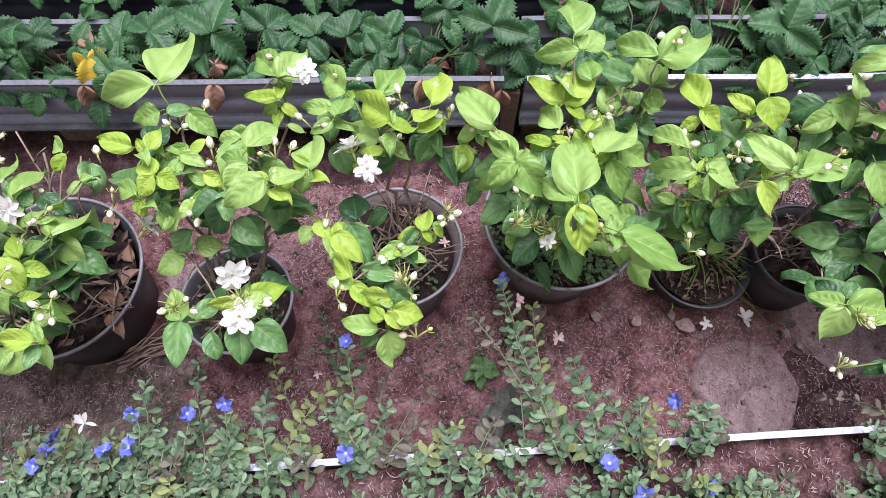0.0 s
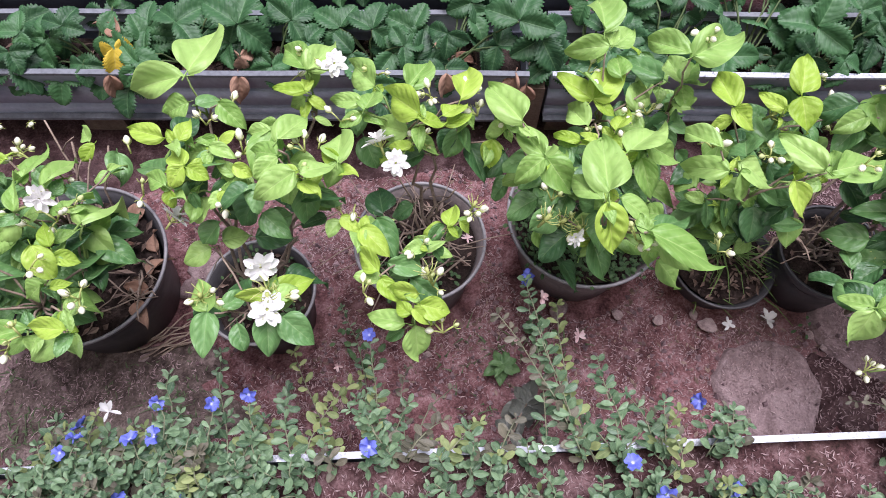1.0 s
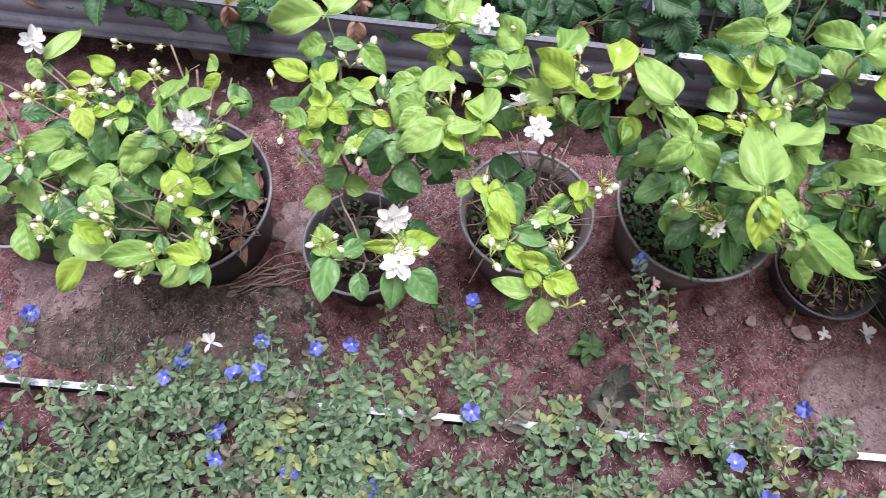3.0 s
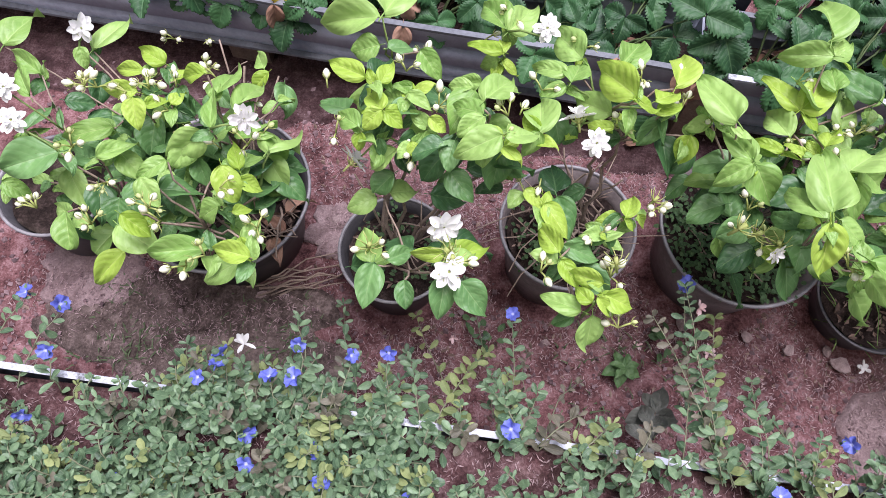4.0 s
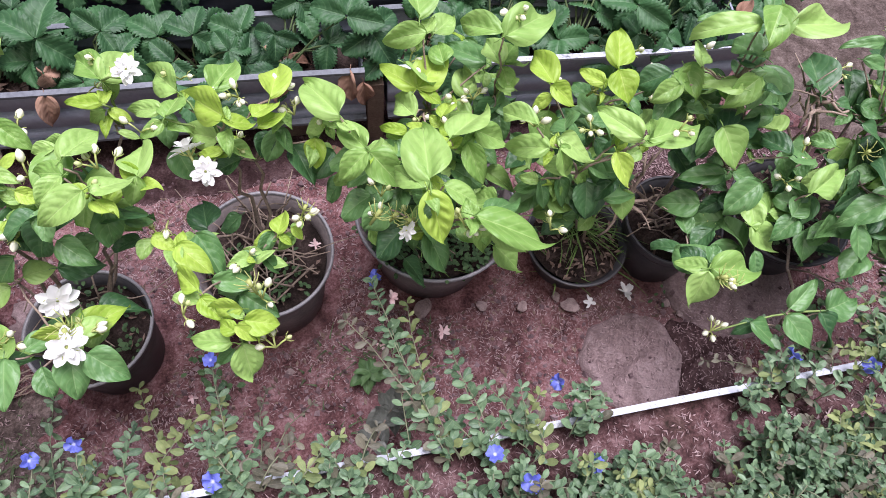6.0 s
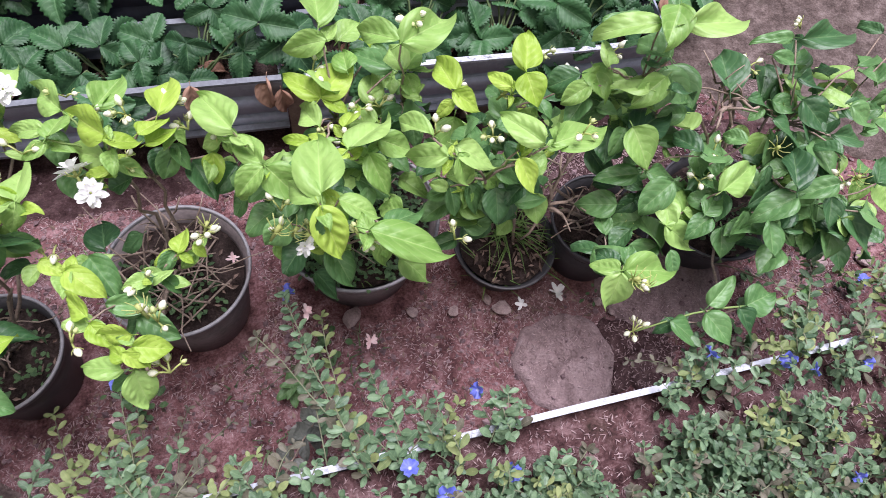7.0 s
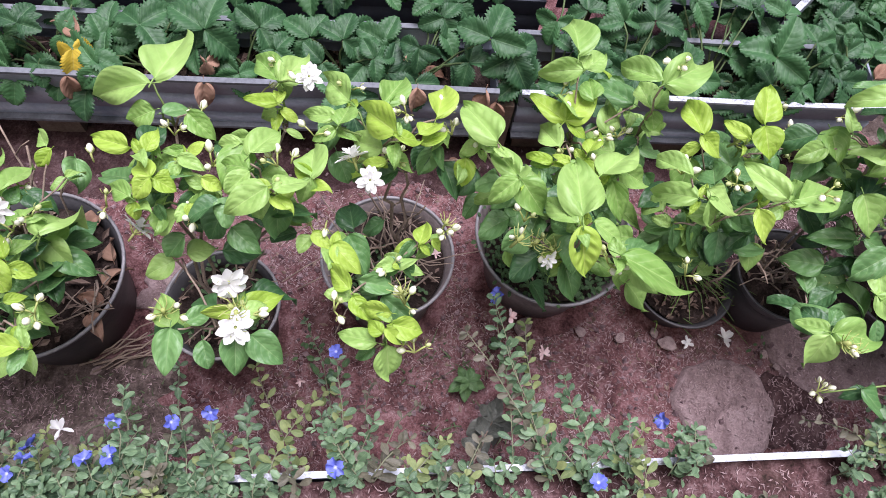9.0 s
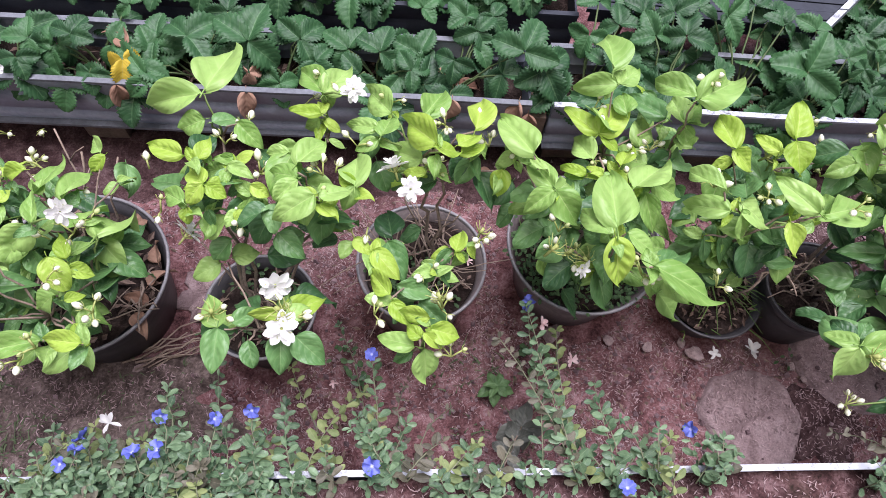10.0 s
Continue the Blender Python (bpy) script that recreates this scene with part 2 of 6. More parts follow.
# ---- building tools ----
class Build:
    """Collects vertices, faces and leaf coordinates of one mesh."""

    def __init__(self):
        self.v, self.f, self.uv = [], [], []

    def put(self, verts, faces, uvs=None, m=None):
        n = len(self.v)
        self.v += [tuple(m @ Vector(p)) for p in verts] if m else [tuple(p) for p in verts]
        self.f += [tuple(n + i for i in f) for f in faces]
        self.uv += uvs if uvs else [(0.3, 0.5)] * len(verts)
        return self

    def tube(self, points, r0, r1=None, sides=5):
        r1 = r0 if r1 is None else r1
        points = [Vector(p) for p in points]
        rings, n = [], len(points)
        for i, p in enumerate(points):
            d = (points[min(i + 1, n - 1)] - points[max(i - 1, 0)]).normalized()
            side = d.cross(Vector((0.31, 0.17, 0.93))).normalized()
            up = side.cross(d)
            r = r0 + (r1 - r0) * i / (n - 1)
            rings += [p + r * (math.cos(a) * side + math.sin(a) * up) for a in (2 * math.pi * k / sides for k in range(sides))]
        faces = [(i * sides + k, i * sides + (k + 1) % sides, (i + 1) * sides + (k + 1) % sides, (i + 1) * sides + k) for i in range(n - 1) for k in range(sides)]
        faces += [tuple(range(sides))[::-1], tuple(range((n - 1) * sides, n * sides))]
        return self.put(rings, faces)

    def mesh(self, name, material, smooth=True):
        me = bpy.data.meshes.new(name)
        me.from_pydata(self.v, [], self.f)
        layer = me.uv_layers.new(name="UVMap")
        index = np.empty(len(me.loops), dtype=np.int32)
        me.loops.foreach_get("vertex_index", index)
        layer.data.foreach_set("uv", np.array(self.uv, dtype=np.float32)[index].ravel())
        me.polygons.foreach_set("use_smooth", [smooth] * len(me.polygons))
        me.materials.append(material)
        me.update()
        return me


def thing(name, place, label, category, group="", kind=""):
    ob = new(name)
    ob.location = place
    ob.empty_display_size = 0.05
    return tagged(ob, label, category, group, kind)


def origin_of(ob):
    p = Vector((0, 0, 0))
    while ob:
        p += ob.location
        ob = ob.parent
    return p


def part(name, data, parent, m=None, label="", kind=""):
    """A mesh as a part of a thing, given in world places."""
    ob = new(name, data)
    ob.parent = parent
    ob.matrix_basis = Matrix.Translation(-origin_of(parent)) @ (m or Matrix())
    return tagged(ob, label, "", "", kind)


def solid(name, data, label, category, group="", kind=""):
    return tagged(new(name, data), label, category, group, kind)


def lathe(profile, sides=48, wobble=0.0):
    b = Build()
    n = len(profile)
    verts = [(r * math.cos(2 * math.pi * k / sides) * (1 + wobble * math.sin(4 * math.pi * k / sides + 0.7)), r * math.sin(2 * math.pi * k / sides), z) for k in range(sides) for r, z in profile]
    faces = [(k * n + i, ((k + 1) % sides) * n + i, ((k + 1) % sides) * n + i + 1, k * n + i + 1) for k in range(sides) for i in range(n - 1)]
    return b.put(verts, faces)


def box(b, x0, x1, y0, y1, z0, z1, m=None):
    v = [(x, y, z) for x in (x0, x1) for y in (y0, y1) for z in (z0, z1)]
    return b.put(v, [(0, 1, 3, 2), (4, 6, 7, 5), (0, 4, 5, 1), (2, 3, 7, 6), (0, 2, 6, 4), (1, 5, 7, 3)], None, m)


def facing(place, heading, pitch, roll, length, width):
    """The pose of a leaf that grows from place; x across, y along, z its upper face."""
    h, p = radians(heading), radians(pitch)
    y = Vector((math.cos(p) * math.cos(h), math.cos(p) * math.sin(h), math.sin(p)))
    x = y.cross(Vector((0, 0, 1))).normalized()
    z = x.cross(y)
    c, s = math.cos(radians(roll)), math.sin(radians(roll))
    x, z = x * c - z * s, x * s + z * c
    return Matrix.Translation(place) @ Matrix((x * width, y * length, z * length)).transposed().to_4x4()


def height_noise(x, y, size, amount, seed=0.0):
    return amount * noise.noise(Vector((x / size, y / size, seed)))


# ---- ground: one sheet, fine near the pots and coarse towards the horizon ----
def ground_height(x, y):
    z = height_noise(x, y, 0.22, 0.006) + height_noise(x, y, 0.06, 0.0035, 3.0) + height_noise(x, y, 0.02, 0.0018, 7.0)
    return z - 0.004


def axis(near0, near1, step):
    far = [2.5, 6.0, 15.0, 40.0, 120.0, 400.0]
    return [near0 - d for d in reversed(far)] + list(np.arange(near0, near1, step)) + [near1 + d for d in far]


def sheet(name, xs, ys, height, material):
    b = Build()
    nx = len(xs)
    b.put([(x, y, height(x, y)) for y in ys for x in xs], [(j * nx + i, j * nx + i + 1, (j + 1) * nx + i + 1, (j + 1) * nx + i) for j in range(len(ys) - 1) for i in range(nx - 1)])
    return b.mesh(name, material)


def open_ground(x, y):
    return ground_height(x, y) if -1.5 < x < 1.7 and -1.5 < y < 2.2 else 0.0


solid("ground", sheet("ground", axis(-1.1, 1.4, 0.011), axis(0.1, 1.3, 0.011), open_ground, SOIL), "bare reddish-brown garden soil with scattered dry bits", "ground", "", "structure")


PRINTS = []


def mud_disc(x, y, r, height, label, stretch=1.0, seed=0, ragged=0.035, material=None):
    """A flat dried print left by a pot that stood there."""
    PRINTS.append((x, y, r, stretch, height))
    b = Build()
    rings, sides = [0.0, 0.2, 0.4, 0.6, 0.75, 0.88, 0.97, 1.03], 56
    verts, faces = [], []
    for i, q in enumerate(rings):
        for k in range(sides):
            a = 2 * math.pi * k / sides
            rr = r * q * (1 + ragged * noise.noise(Vector((math.cos(a) * 2, math.sin(a) * 2, seed))) + 0.5 * ragged * noise.noise(Vector((math.cos(a) * 6, math.sin(a) * 6, seed))))
            px, py = rr * math.cos(a) * stretch, rr * math.sin(a)
            z = height + height_noise(px, py, 0.03, 0.0012, seed) if q < 0.92 else (height * 0.75 if q < 1 else -0.012)
            verts.append((px, py, z))
    faces = [(i * sides + k, i * sides + (k + 1) % sides, (i + 1) * sides + (k + 1) % sides, (i + 1) * sides + k) for i in range(len(rings) - 1) for k in range(sides)]
    ob = solid("mud_print", b.put(verts, [f[::-1] for f in faces]).mesh("mud_print", material or CRUST), label, "mud print", "", "structure")
    ob.location = (x, y, 0)
    return ob


mud_disc(0.376, 0.243, 0.067, 0.0025, "round pale dried-mud print of a pot in the soil", 1.0, 1, 0.11)
mud_disc(0.545, 0.325, 0.080, 0.004, "flat grey-brown dried-mud print beside the pots", 1.15, 4)
mud_disc(-0.655, 0.320, 0.050, 0.003, "cracked grey dried-mud patch in the soil", 1.3, 9, 0.30)
mud_disc(-0.355, 0.425, 0.040, 0.003, "small patch of dried grey mud between two pots", 0.9, 12, 0.45)

mud_disc(-0.50, 0.262, 0.085, 0.002, "thin mossy grey-brown crust over the soil", 2.3, 31, 0.35, MOSSY)
mud_disc(0.462, 0.232, 0.052, 0.0015, "patch of dark damp soil beside a dried print", 1.25, 44, 0.35, DARK_SOIL)
mud_disc(0.600, 0.480, 0.115, 0.004, "dark soil littered with dead leaves between the pots", 2.1, 61, 0.25, DARK_SOIL)
mud_disc(0.70, 0.93, 0.13, 0.003, "patch of dark earth behind the troughs", 1.2, 23, 0.3, POT_SOIL)
mud_disc(1.22, 0.86, 0.50, 0.004, "broad bare patch of trodden grey-brown earth", 1.05, 17, 0.10, DAMP_SOIL)


def soil_top(x, y):
    """The upper face of the soil or of a print lying on it."""
    return max([ground_height(x, y)] + [h + 0.001 for px, py, r, s, h in PRINTS if ((x - px) / s) ** 2 + (y - py) ** 2 < (0.95 * r) ** 2])


def shade_strip(x0, x1, y0, y1, label):
    """A ragged strip of dark soil that follows the ground; its colour paints the troughs' shade."""
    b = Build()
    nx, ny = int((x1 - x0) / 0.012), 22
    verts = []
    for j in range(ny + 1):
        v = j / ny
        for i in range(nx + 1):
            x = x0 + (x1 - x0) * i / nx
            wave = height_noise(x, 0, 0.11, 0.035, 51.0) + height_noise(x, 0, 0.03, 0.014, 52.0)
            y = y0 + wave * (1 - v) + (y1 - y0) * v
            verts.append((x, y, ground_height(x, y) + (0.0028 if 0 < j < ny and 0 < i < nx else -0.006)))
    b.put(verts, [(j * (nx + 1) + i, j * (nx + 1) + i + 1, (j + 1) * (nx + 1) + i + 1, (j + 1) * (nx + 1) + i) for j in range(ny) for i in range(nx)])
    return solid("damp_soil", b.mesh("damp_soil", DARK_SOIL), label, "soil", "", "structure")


# shadow under the troughs, laid on as darker soil
shade_strip(-1.05, 0.60, 0.575, 0.78, "strip of soil below the troughs, darkened for their shade")


# ---- sheet-metal planting troughs ----
def along(x, y0, slope):
    return y0 + slope * x


def trough(name, x0, x1, y0, slope, width, z0, z1, face, label, soil_level, ends=(True, True), lips=None):
    ob = thing(name, (0.5 * (x0 + x1), along(0.5 * (x0 + x1), y0, slope), 0), label, "planter")
    turn = math.atan(slope)
    m = Matrix.Translation((x0, along(x0, y0, slope), 0)) @ pose(0, 0, 0, 0, 0, math.degrees(turn))
    length = (x1 - x0) / math.cos(turn)
    h = z1 - z0
    # front wall with two pressed grooves
    prof = [(0.0, z0), (-0.002, z0 + 0.18 * h), (0.003, z0 + 0.21 * h), (0.003, z0 + 0.25 * h), (-0.002, z0 + 0.28 * h), (-0.003, z0 + 0.60 * h), (0.001, z0 + 0.63 * h), (0.001, z0 + 0.66 * h), (-0.004, z0 + 0.69 * h), (-0.005, z1 - 0.004)]
    steps = max(2, int(length / 0.05))

    def wall(flip):
        b = Build()
        outer = [(s * length / steps, (p if not flip else width - p), z) for s in range(steps + 1) for p, z in prof]
        inner = [(s * length / steps, (p + 0.002 if not flip else width - p - 0.002), z) for s in range(steps + 1) for p, z in prof]
        n = len(prof)
        fo = [(s * n + i, (s + 1) * n + i, (s + 1) * n + i + 1, s * n + i + 1) for s in range(steps) for i in range(n - 1)]
        bend = [(x, y + height_noise(x, 0, 0.25, 0.0025, x0), z) for x, y, z in outer], [(x, y + height_noise(x, 0, 0.25, 0.0025, x0), z) for x, y, z in inner]
        b.put(bend[0], fo, None, m)
        b.put(bend[1], [f[::-1] for f in fo], None, m)
        return b

    part("front_wall", wall(False).mesh("front_wall", face), ob)
    part("back_wall", wall(True).mesh("back_wall", face), ob)
    for tag, y, lip_face in (("front_lip", -0.007, (lips or (LIP, LIP_DULL))[0]), ("back_lip", width - 0.003, (lips or (LIP, LIP_DULL))[1])):
        b = Build()
        rows = []
        for s in range(steps + 1):
            x = s * length / steps
            w = height_noise(x, 0, 0.25, 0.0025, x0)
            rows += [(x, y + w, z1 - 0.004), (x, y + w, z1), (x, y + 0.008 + w, z1), (x, y + 0.008 + w, z1 - 0.004)]
        b.put(rows, [(4 * s + i, 4 * s + 4 + i, 4 * s + 4 + (i + 1) % 4, 4 * s + (i + 1) % 4) for s in range(steps) for i in range(4)] + [(0, 1, 2, 3), (4 * steps + 3, 4 * steps + 2, 4 * steps + 1, 4 * steps)], None, m)
        part(tag, b.mesh(tag, lip_face, False), ob, None, "folded top edge")
    b = Build()
    box(b, 0, length, -0.009, 0.0005, z0 - 0.003, z0 + 0.0015, m)
    part("bottom_flange", b.mesh("bottom_flange", LIP_DULL, False), ob)
    b = Build()
    box(b, 0, length, 0.004, width - 0.004, z0 - 0.004, z0, m)
    part("floor_panel", b.mesh("floor_panel", face, False), ob)
    for on, x in zip(ends, (0.0, length - 0.003)):
        if on:
            b = Build()
            box(b, x, x + 0.003, 0.004, width - 0.004, z0, z1 - 0.006, m)
            part("end_panel", b.mesh("end_panel", face, False), ob)
    if soil_level:
        b = Build()
        nx, ny = int(length / 0.015), 8
        verts = [(0.004 + i * (length - 0.008) / nx, 0.005 + j * (width - 0.010) / ny, soil_level + height_noise(i * 0.015, j * 0.013, 0.05, 0.009, x0) + height_noise(i * 0.015, j * 0.013, 0.02, 0.004, x0 + 5)) for j in range(ny + 1) for i in range(nx + 1)]
        b.put(verts, [(j * (nx + 1) + i, j * (nx + 1) + i + 1, (j + 1) * (nx + 1) + i + 1, (j + 1) * (nx + 1) + i) for j in range(ny) for i in range(nx)], None, m)
        part("soil", b.mesh("soil", POT_SOIL), ob, None, "dark planting soil with leaf litter")
    # feet that carry the channel
    for fx in (0.08, 0.5, 0.92):
        b = Build()
        box(b, fx * length - 0.03, fx * length + 0.03, 0.012, width - 0.012, -0.01, z0 - 0.004, m)
        part("support_block", b.mesh("support_block", WOOD, False), ob)
    return ob


Y1, S1, W1 = 0.645, -0.050, 0.098
trough("strawberry_trough", -1.15, 0.088, Y1, S1, W1, 0.055, 0.152, GUTTER, "long grey sheet-metal trough planted with strawberries", 0.105, (True, True), (LIP_DULL, LIP_DULL))
trough("strawberry_trough", 0.118, 0.62, Y1, S1, W1, 0.055, 0.152, GUTTER, "short grey sheet-metal trough planted with strawberries", 0.100)
# same grey sheet as the front row, its shade put into the colour
trough("strawberry_trough", -1.15, 0.17, Y1 + 0.165, S1, 0.10, 0.055, 0.150, GUTTER_DARK, "grey sheet-metal trough in the second row, coloured dark as in shade", 0.105, (True, True), (GUTTER_DARK, GUTTER_DARK))
tray = thing("slatted_tray", (0.37, 0.85, 0), "dark slate-coloured grooved tray with a pale end edge", "tray")
TRAY = Matrix.Translation((0.184, 0.812, 0)) @ pose(0, 0, 0, 0, 0, -5) @ Matrix(((1, 0.9, 0, 0), (0, 1, 0, 0), (0, 0, 1, 0), (0, 0, 0, 1)))
b = Build()
box(b, 0.004, 0.352, 0.004, 0.150, 0.118, 0.141, TRAY)
part("base", b.mesh("base", GUTTER_DARK, False), tray)
for k in range(9):
    b = Build()
    box(b, 0.0, 0.345, 0.0172 * k, 0.0172 * k + 0.0156, 0.140, 0.1465 + (0.0012 if k % 2 else 0.0), TRAY)
    part("slat", b.mesh("slat", GUTTER_DARK, False), tray)
for k in range(4):
    b = Build()
    box(b, 0.347, 0.360, 0.040 * k, 0.040 * k + 0.0375, 0.122, 0.150, TRAY)
    part("end_edge", b.mesh("end_edge", LIP if k < 3 else GUTTER, False), tray, None, "pale scuffed end edge")
for u, v in ((0.02, 0.02), (0.32, 0.02), (0.02, 0.12), (0.32, 0.12)):
    b = Build()
    box(b, u, u + 0.02, v, v + 0.02, -0.01, 0.119, TRAY)
    part("leg", b.mesh("leg", WOOD, False), tray)
block = Build()
box(block, -0.011, 0.011, -0.035, 0.035, -0.005, 0.125)
wood_block = solid("wooden_post", block.mesh("wooden_post", WOOD, False), "short weathered wooden post between two troughs", "post")
wood_block.matrix_basis = pose(0.103, 0.668, 0.0, 0, 0, -4)

# ---- raised bed in front, closed by thin pale edging ----
bed = thing("raised_bed", (0.0, -0.15, 0), "low raised bed edged with thin pale sheet, full of blue-flowered creeper", "planter")
BED_Y, BED_S, BED_Z = 0.166, -0.006, 0.163


def bed_edge(name, points, parent):
    """Thin upright sheet with a narrow folded lip."""
    face, lip = Build(), Build()
    for b, reach, back, low, high in ((face, 0.0005, 0.0015, -0.02, BED_Z - 0.003), (lip, 0.0032, 0.0036, BED_Z - 0.003, BED_Z)):
        rows = []
        for k, p in enumerate(points):
            d = (Vector(points[min(k + 1, len(points) - 1)]) - Vector(points[max(k - 1, 0)])).normalized()
            out = Vector((-d.y, d.x, 0))
            rows += [Vector(p) + out * o + Vector((0, 0, z)) for o, z in ((reach, low), (reach, high), (-back, high), (-back, low))]
        n = len(points) - 1
        b.put(rows, [(4 * s + i, 4 * s + 4 + i, 4 * s + 4 + (i + 1) % 4, 4 * s + (i + 1) % 4) for s in range(n) for i in range(4)] + [(0, 1, 2, 3), (4 * n + 3, 4 * n + 2, 4 * n + 1, 4 * n)])
    part(name, face.mesh(name, GUTTER, False), parent)
    part(name + "_lip", lip.mesh(name + "_lip", LIP, False), parent, None, "pale painted top edge, scuffed")


def edge_y(x):
    return BED_Y + BED_S * x + height_noise(x, 0, 0.35, 0.004, 21.0)


bed_edge("back_edging", [(x, edge_y(x), 0) for x in np.arange(1.3, -1.31, -0.04)], bed)
bed_edge("front_edging", [(-1.3, -0.5, 0), (1.3, -0.5, 0)], bed)
bed_edge("side_edging", [(-1.3, 0.17, 0), (-1.3, -0.5, 0)], bed)
bed_edge("side_edging", [(1.3, -0.5, 0), (1.3, 0.17, 0)], bed)


def bed_height(x, y):
    return 0.146 + height_noise(x, y, 0.12, 0.008, 2.0) + height_noise(x, y, 0.03, 0.004, 5.0)


part("soil", sheet("soil", list(np.arange(-1.29, 1.30, 0.014)), [-0.49 + k * 0.0136 for k in range(48)] + [0.1625], bed_height, BED_SOIL), bed, None, "reddish bed soil with dry bits")


# ---- leaves, buds and flowers that several plants share ----
def leaf_mesh(name, material, full=0.5, tipness=1.0, droop=0.12, cup=0.16, puckers=6, twist=0.0, rows=18, cols=10, petiole=True, ripple=0.085, holes=()):
    """A leaf one unit long and one unit wide at most."""
    b = Build()
    verts, uvs = [], []
    for j in range(rows + 1):
        v = j / rows
        a, c = 0.66 * full, 0.66 + 0.24 * tipness
        half = 0.5 * (max(v, 1e-4) / (a / (a + c))) ** a * ((1 - min(v, 0.9999)) / (c / (a + c))) ** c
        if j == rows:
            half = 0.004
        if j == 0:
            half = 0.02
        for i in range(cols + 1):
            u = 2 * i / cols - 1
            q = abs(u)
            z = -droop * v * v + cup * q * half - 0.55 * cup * q ** 3 * half
            z += 0.017 * math.sin(2 * math.pi * (v * puckers - q * 1.4 * (0.4 + half)) + 1.3 * math.sin(3.0 * v + twist)) * math.sin(math.pi * min(1, q * 1.1)) * (0.5 + half)
            z += ripple * math.sin(5.0 * v + 2.1 * u + twist) * q + twist * 0.05 * u * v
            verts.append((u * half, v, z))
            uvs.append((0.5 + 0.5 * u, v))
    n = cols + 1
    faces = [(j * n + i, j * n + i + 1, (j + 1) * n + i + 1, (j + 1) * n + i) for j in range(rows) for i in range(cols)]
    if holes:
        faces = [f for f in faces if not any(math.hypot(sum(uvs[k][0] for k in f) / 4 - hu, (sum(uvs[k][1] for k in f) / 4 - hv) * 1.4) < hr for hu, hv, hr in holes)]
    b.put(verts, faces, uvs)
    if petiole:
        b.tube([(0, -0.16, -0.02), (0.0, -0.07, 0.0), (0, 0.02, 0.004)], 0.016, 0.012, 5)
    return b.mesh(name, material)


LEAVES = {t: [leaf_mesh("leaf", mt, f, tp, d, c, p, tw) for f, tp, d, c, p, tw in (
    (0.80, 1.0, 0.12, 0.46, 5, 0.3), (0.72, 1.3, 0.20, 0.36, 5.5, 1.4), (0.86, 0.6, 0.08, 0.55, 5, 2.6), (0.76, 0.8, 0.24, 0.28, 4.5, 4.0), (0.92, 0.5, 0.16, 0.42, 5, 5.2), (0.84, 0.9, 0.30, 0.60, 5.5, 3.1))] for t, mt in TONES.items()}


EATEN = leaf_mesh("leaf", TONES["y"], 0.8, 1.0, 0.12, 0.4, 5, 0.9, 44, 26, True, 0.02, ((0.72, 0.26, 0.13), (0.70, 0.36, 0.10)))


def petal(b, m, length, width, curl, rows=5, cols=4, tip=0.75):
    verts, uvs = [], []
    for j in range(rows + 1):
        v = j / rows
        half = width * (0.18 + 0.82 * math.sin(math.pi * min(1.0, v * tip + 0.02)) ** 0.8) * 0.5 * (1 if j < rows else 0.45)
        for i in range(cols + 1):
            u = 2 * i / cols - 1
            verts.append((u * half, v * length, curl * length * v * v + 0.35 * half * u * u))
            uvs.append((0.5 + 0.5 * u, v))
    n = cols + 1
    b.put(verts, [(j * n + i, j * n + i + 1, (j + 1) * n + i + 1, (j + 1) * n + i) for j in range(rows) for i in range(cols)], uvs, m)


def jasmine_flower_mesh(seed, outer, inner, size, broad, tip):
    r = random.Random(seed)
    b = Build()
    for count, reach, lift, up in ((outer, size, 8, 0.0), (inner, size * 0.72, 32, 0.003), (max(0, inner - 3), size * 0.42, 58, 0.004)):
        for k in range(count):
            a = 360 * k / max(1, count) + r.uniform(-12, 12)
            petal(b, pose(0, 0, up, 0, 0, a) @ pose(0, 0.0015, 0, lift + r.uniform(-10, 12), r.uniform(-14, 14), 0), reach * r.uniform(0.85, 1.08), reach * broad, r.uniform(-0.22, 0.05), 5, 4, tip)
    return b.mesh("flower", WHITE)


def calyx_mesh():
    b = Build()
    b.tube([(0, 0, -0.014), (0, 0, -0.004), (0, 0, 0.001)], 0.0011, 0.0018, 6)
    for k in range(8):
        a = 2 * math.pi * k / 8
        b.tube([(0.0015 * math.cos(a), 0.0015 * math.sin(a), -0.005), (0.006 * math.cos(a), 0.006 * math.sin(a), -0.002), (0.010 * math.cos(a + 0.2), 0.010 * math.sin(a + 0.2), 0.003)], 0.00055, 0.0003, 4)
    return b.mesh("calyx", CALYX)


FLOWERS = [jasmine_flower_mesh(1, 8, 6, 0.0165, 0.60, 0.88), jasmine_flower_mesh(2, 8, 5, 0.0160, 0.58, 0.90), jasmine_flower_mesh(3, 9, 7, 0.0150, 0.56, 0.90)]
CALYX_MESH = calyx_mesh()


def bud_mesh(length, radius, material):
    prof = [(0.0003, 0.0), (radius * 0.55, length * 0.10), (radius * 0.92, length * 0.32), (radius, length * 0.52), (radius * 0.80, length * 0.76), (radius * 0.40, length * 0.93), (0.0002, length)]
    return lathe(prof, 9).mesh("bud", material)


BUDS_MESH = [bud_mesh(0.0108, 0.0032, CREAM), bud_mesh(0.0088, 0.0031, CREAM), bud_mesh(0.0074, 0.0028, CREAM), bud_mesh(0.0096, 0.0030, CREAM), bud_mesh(0.0062, 0.0023, CREAM_GREEN)]


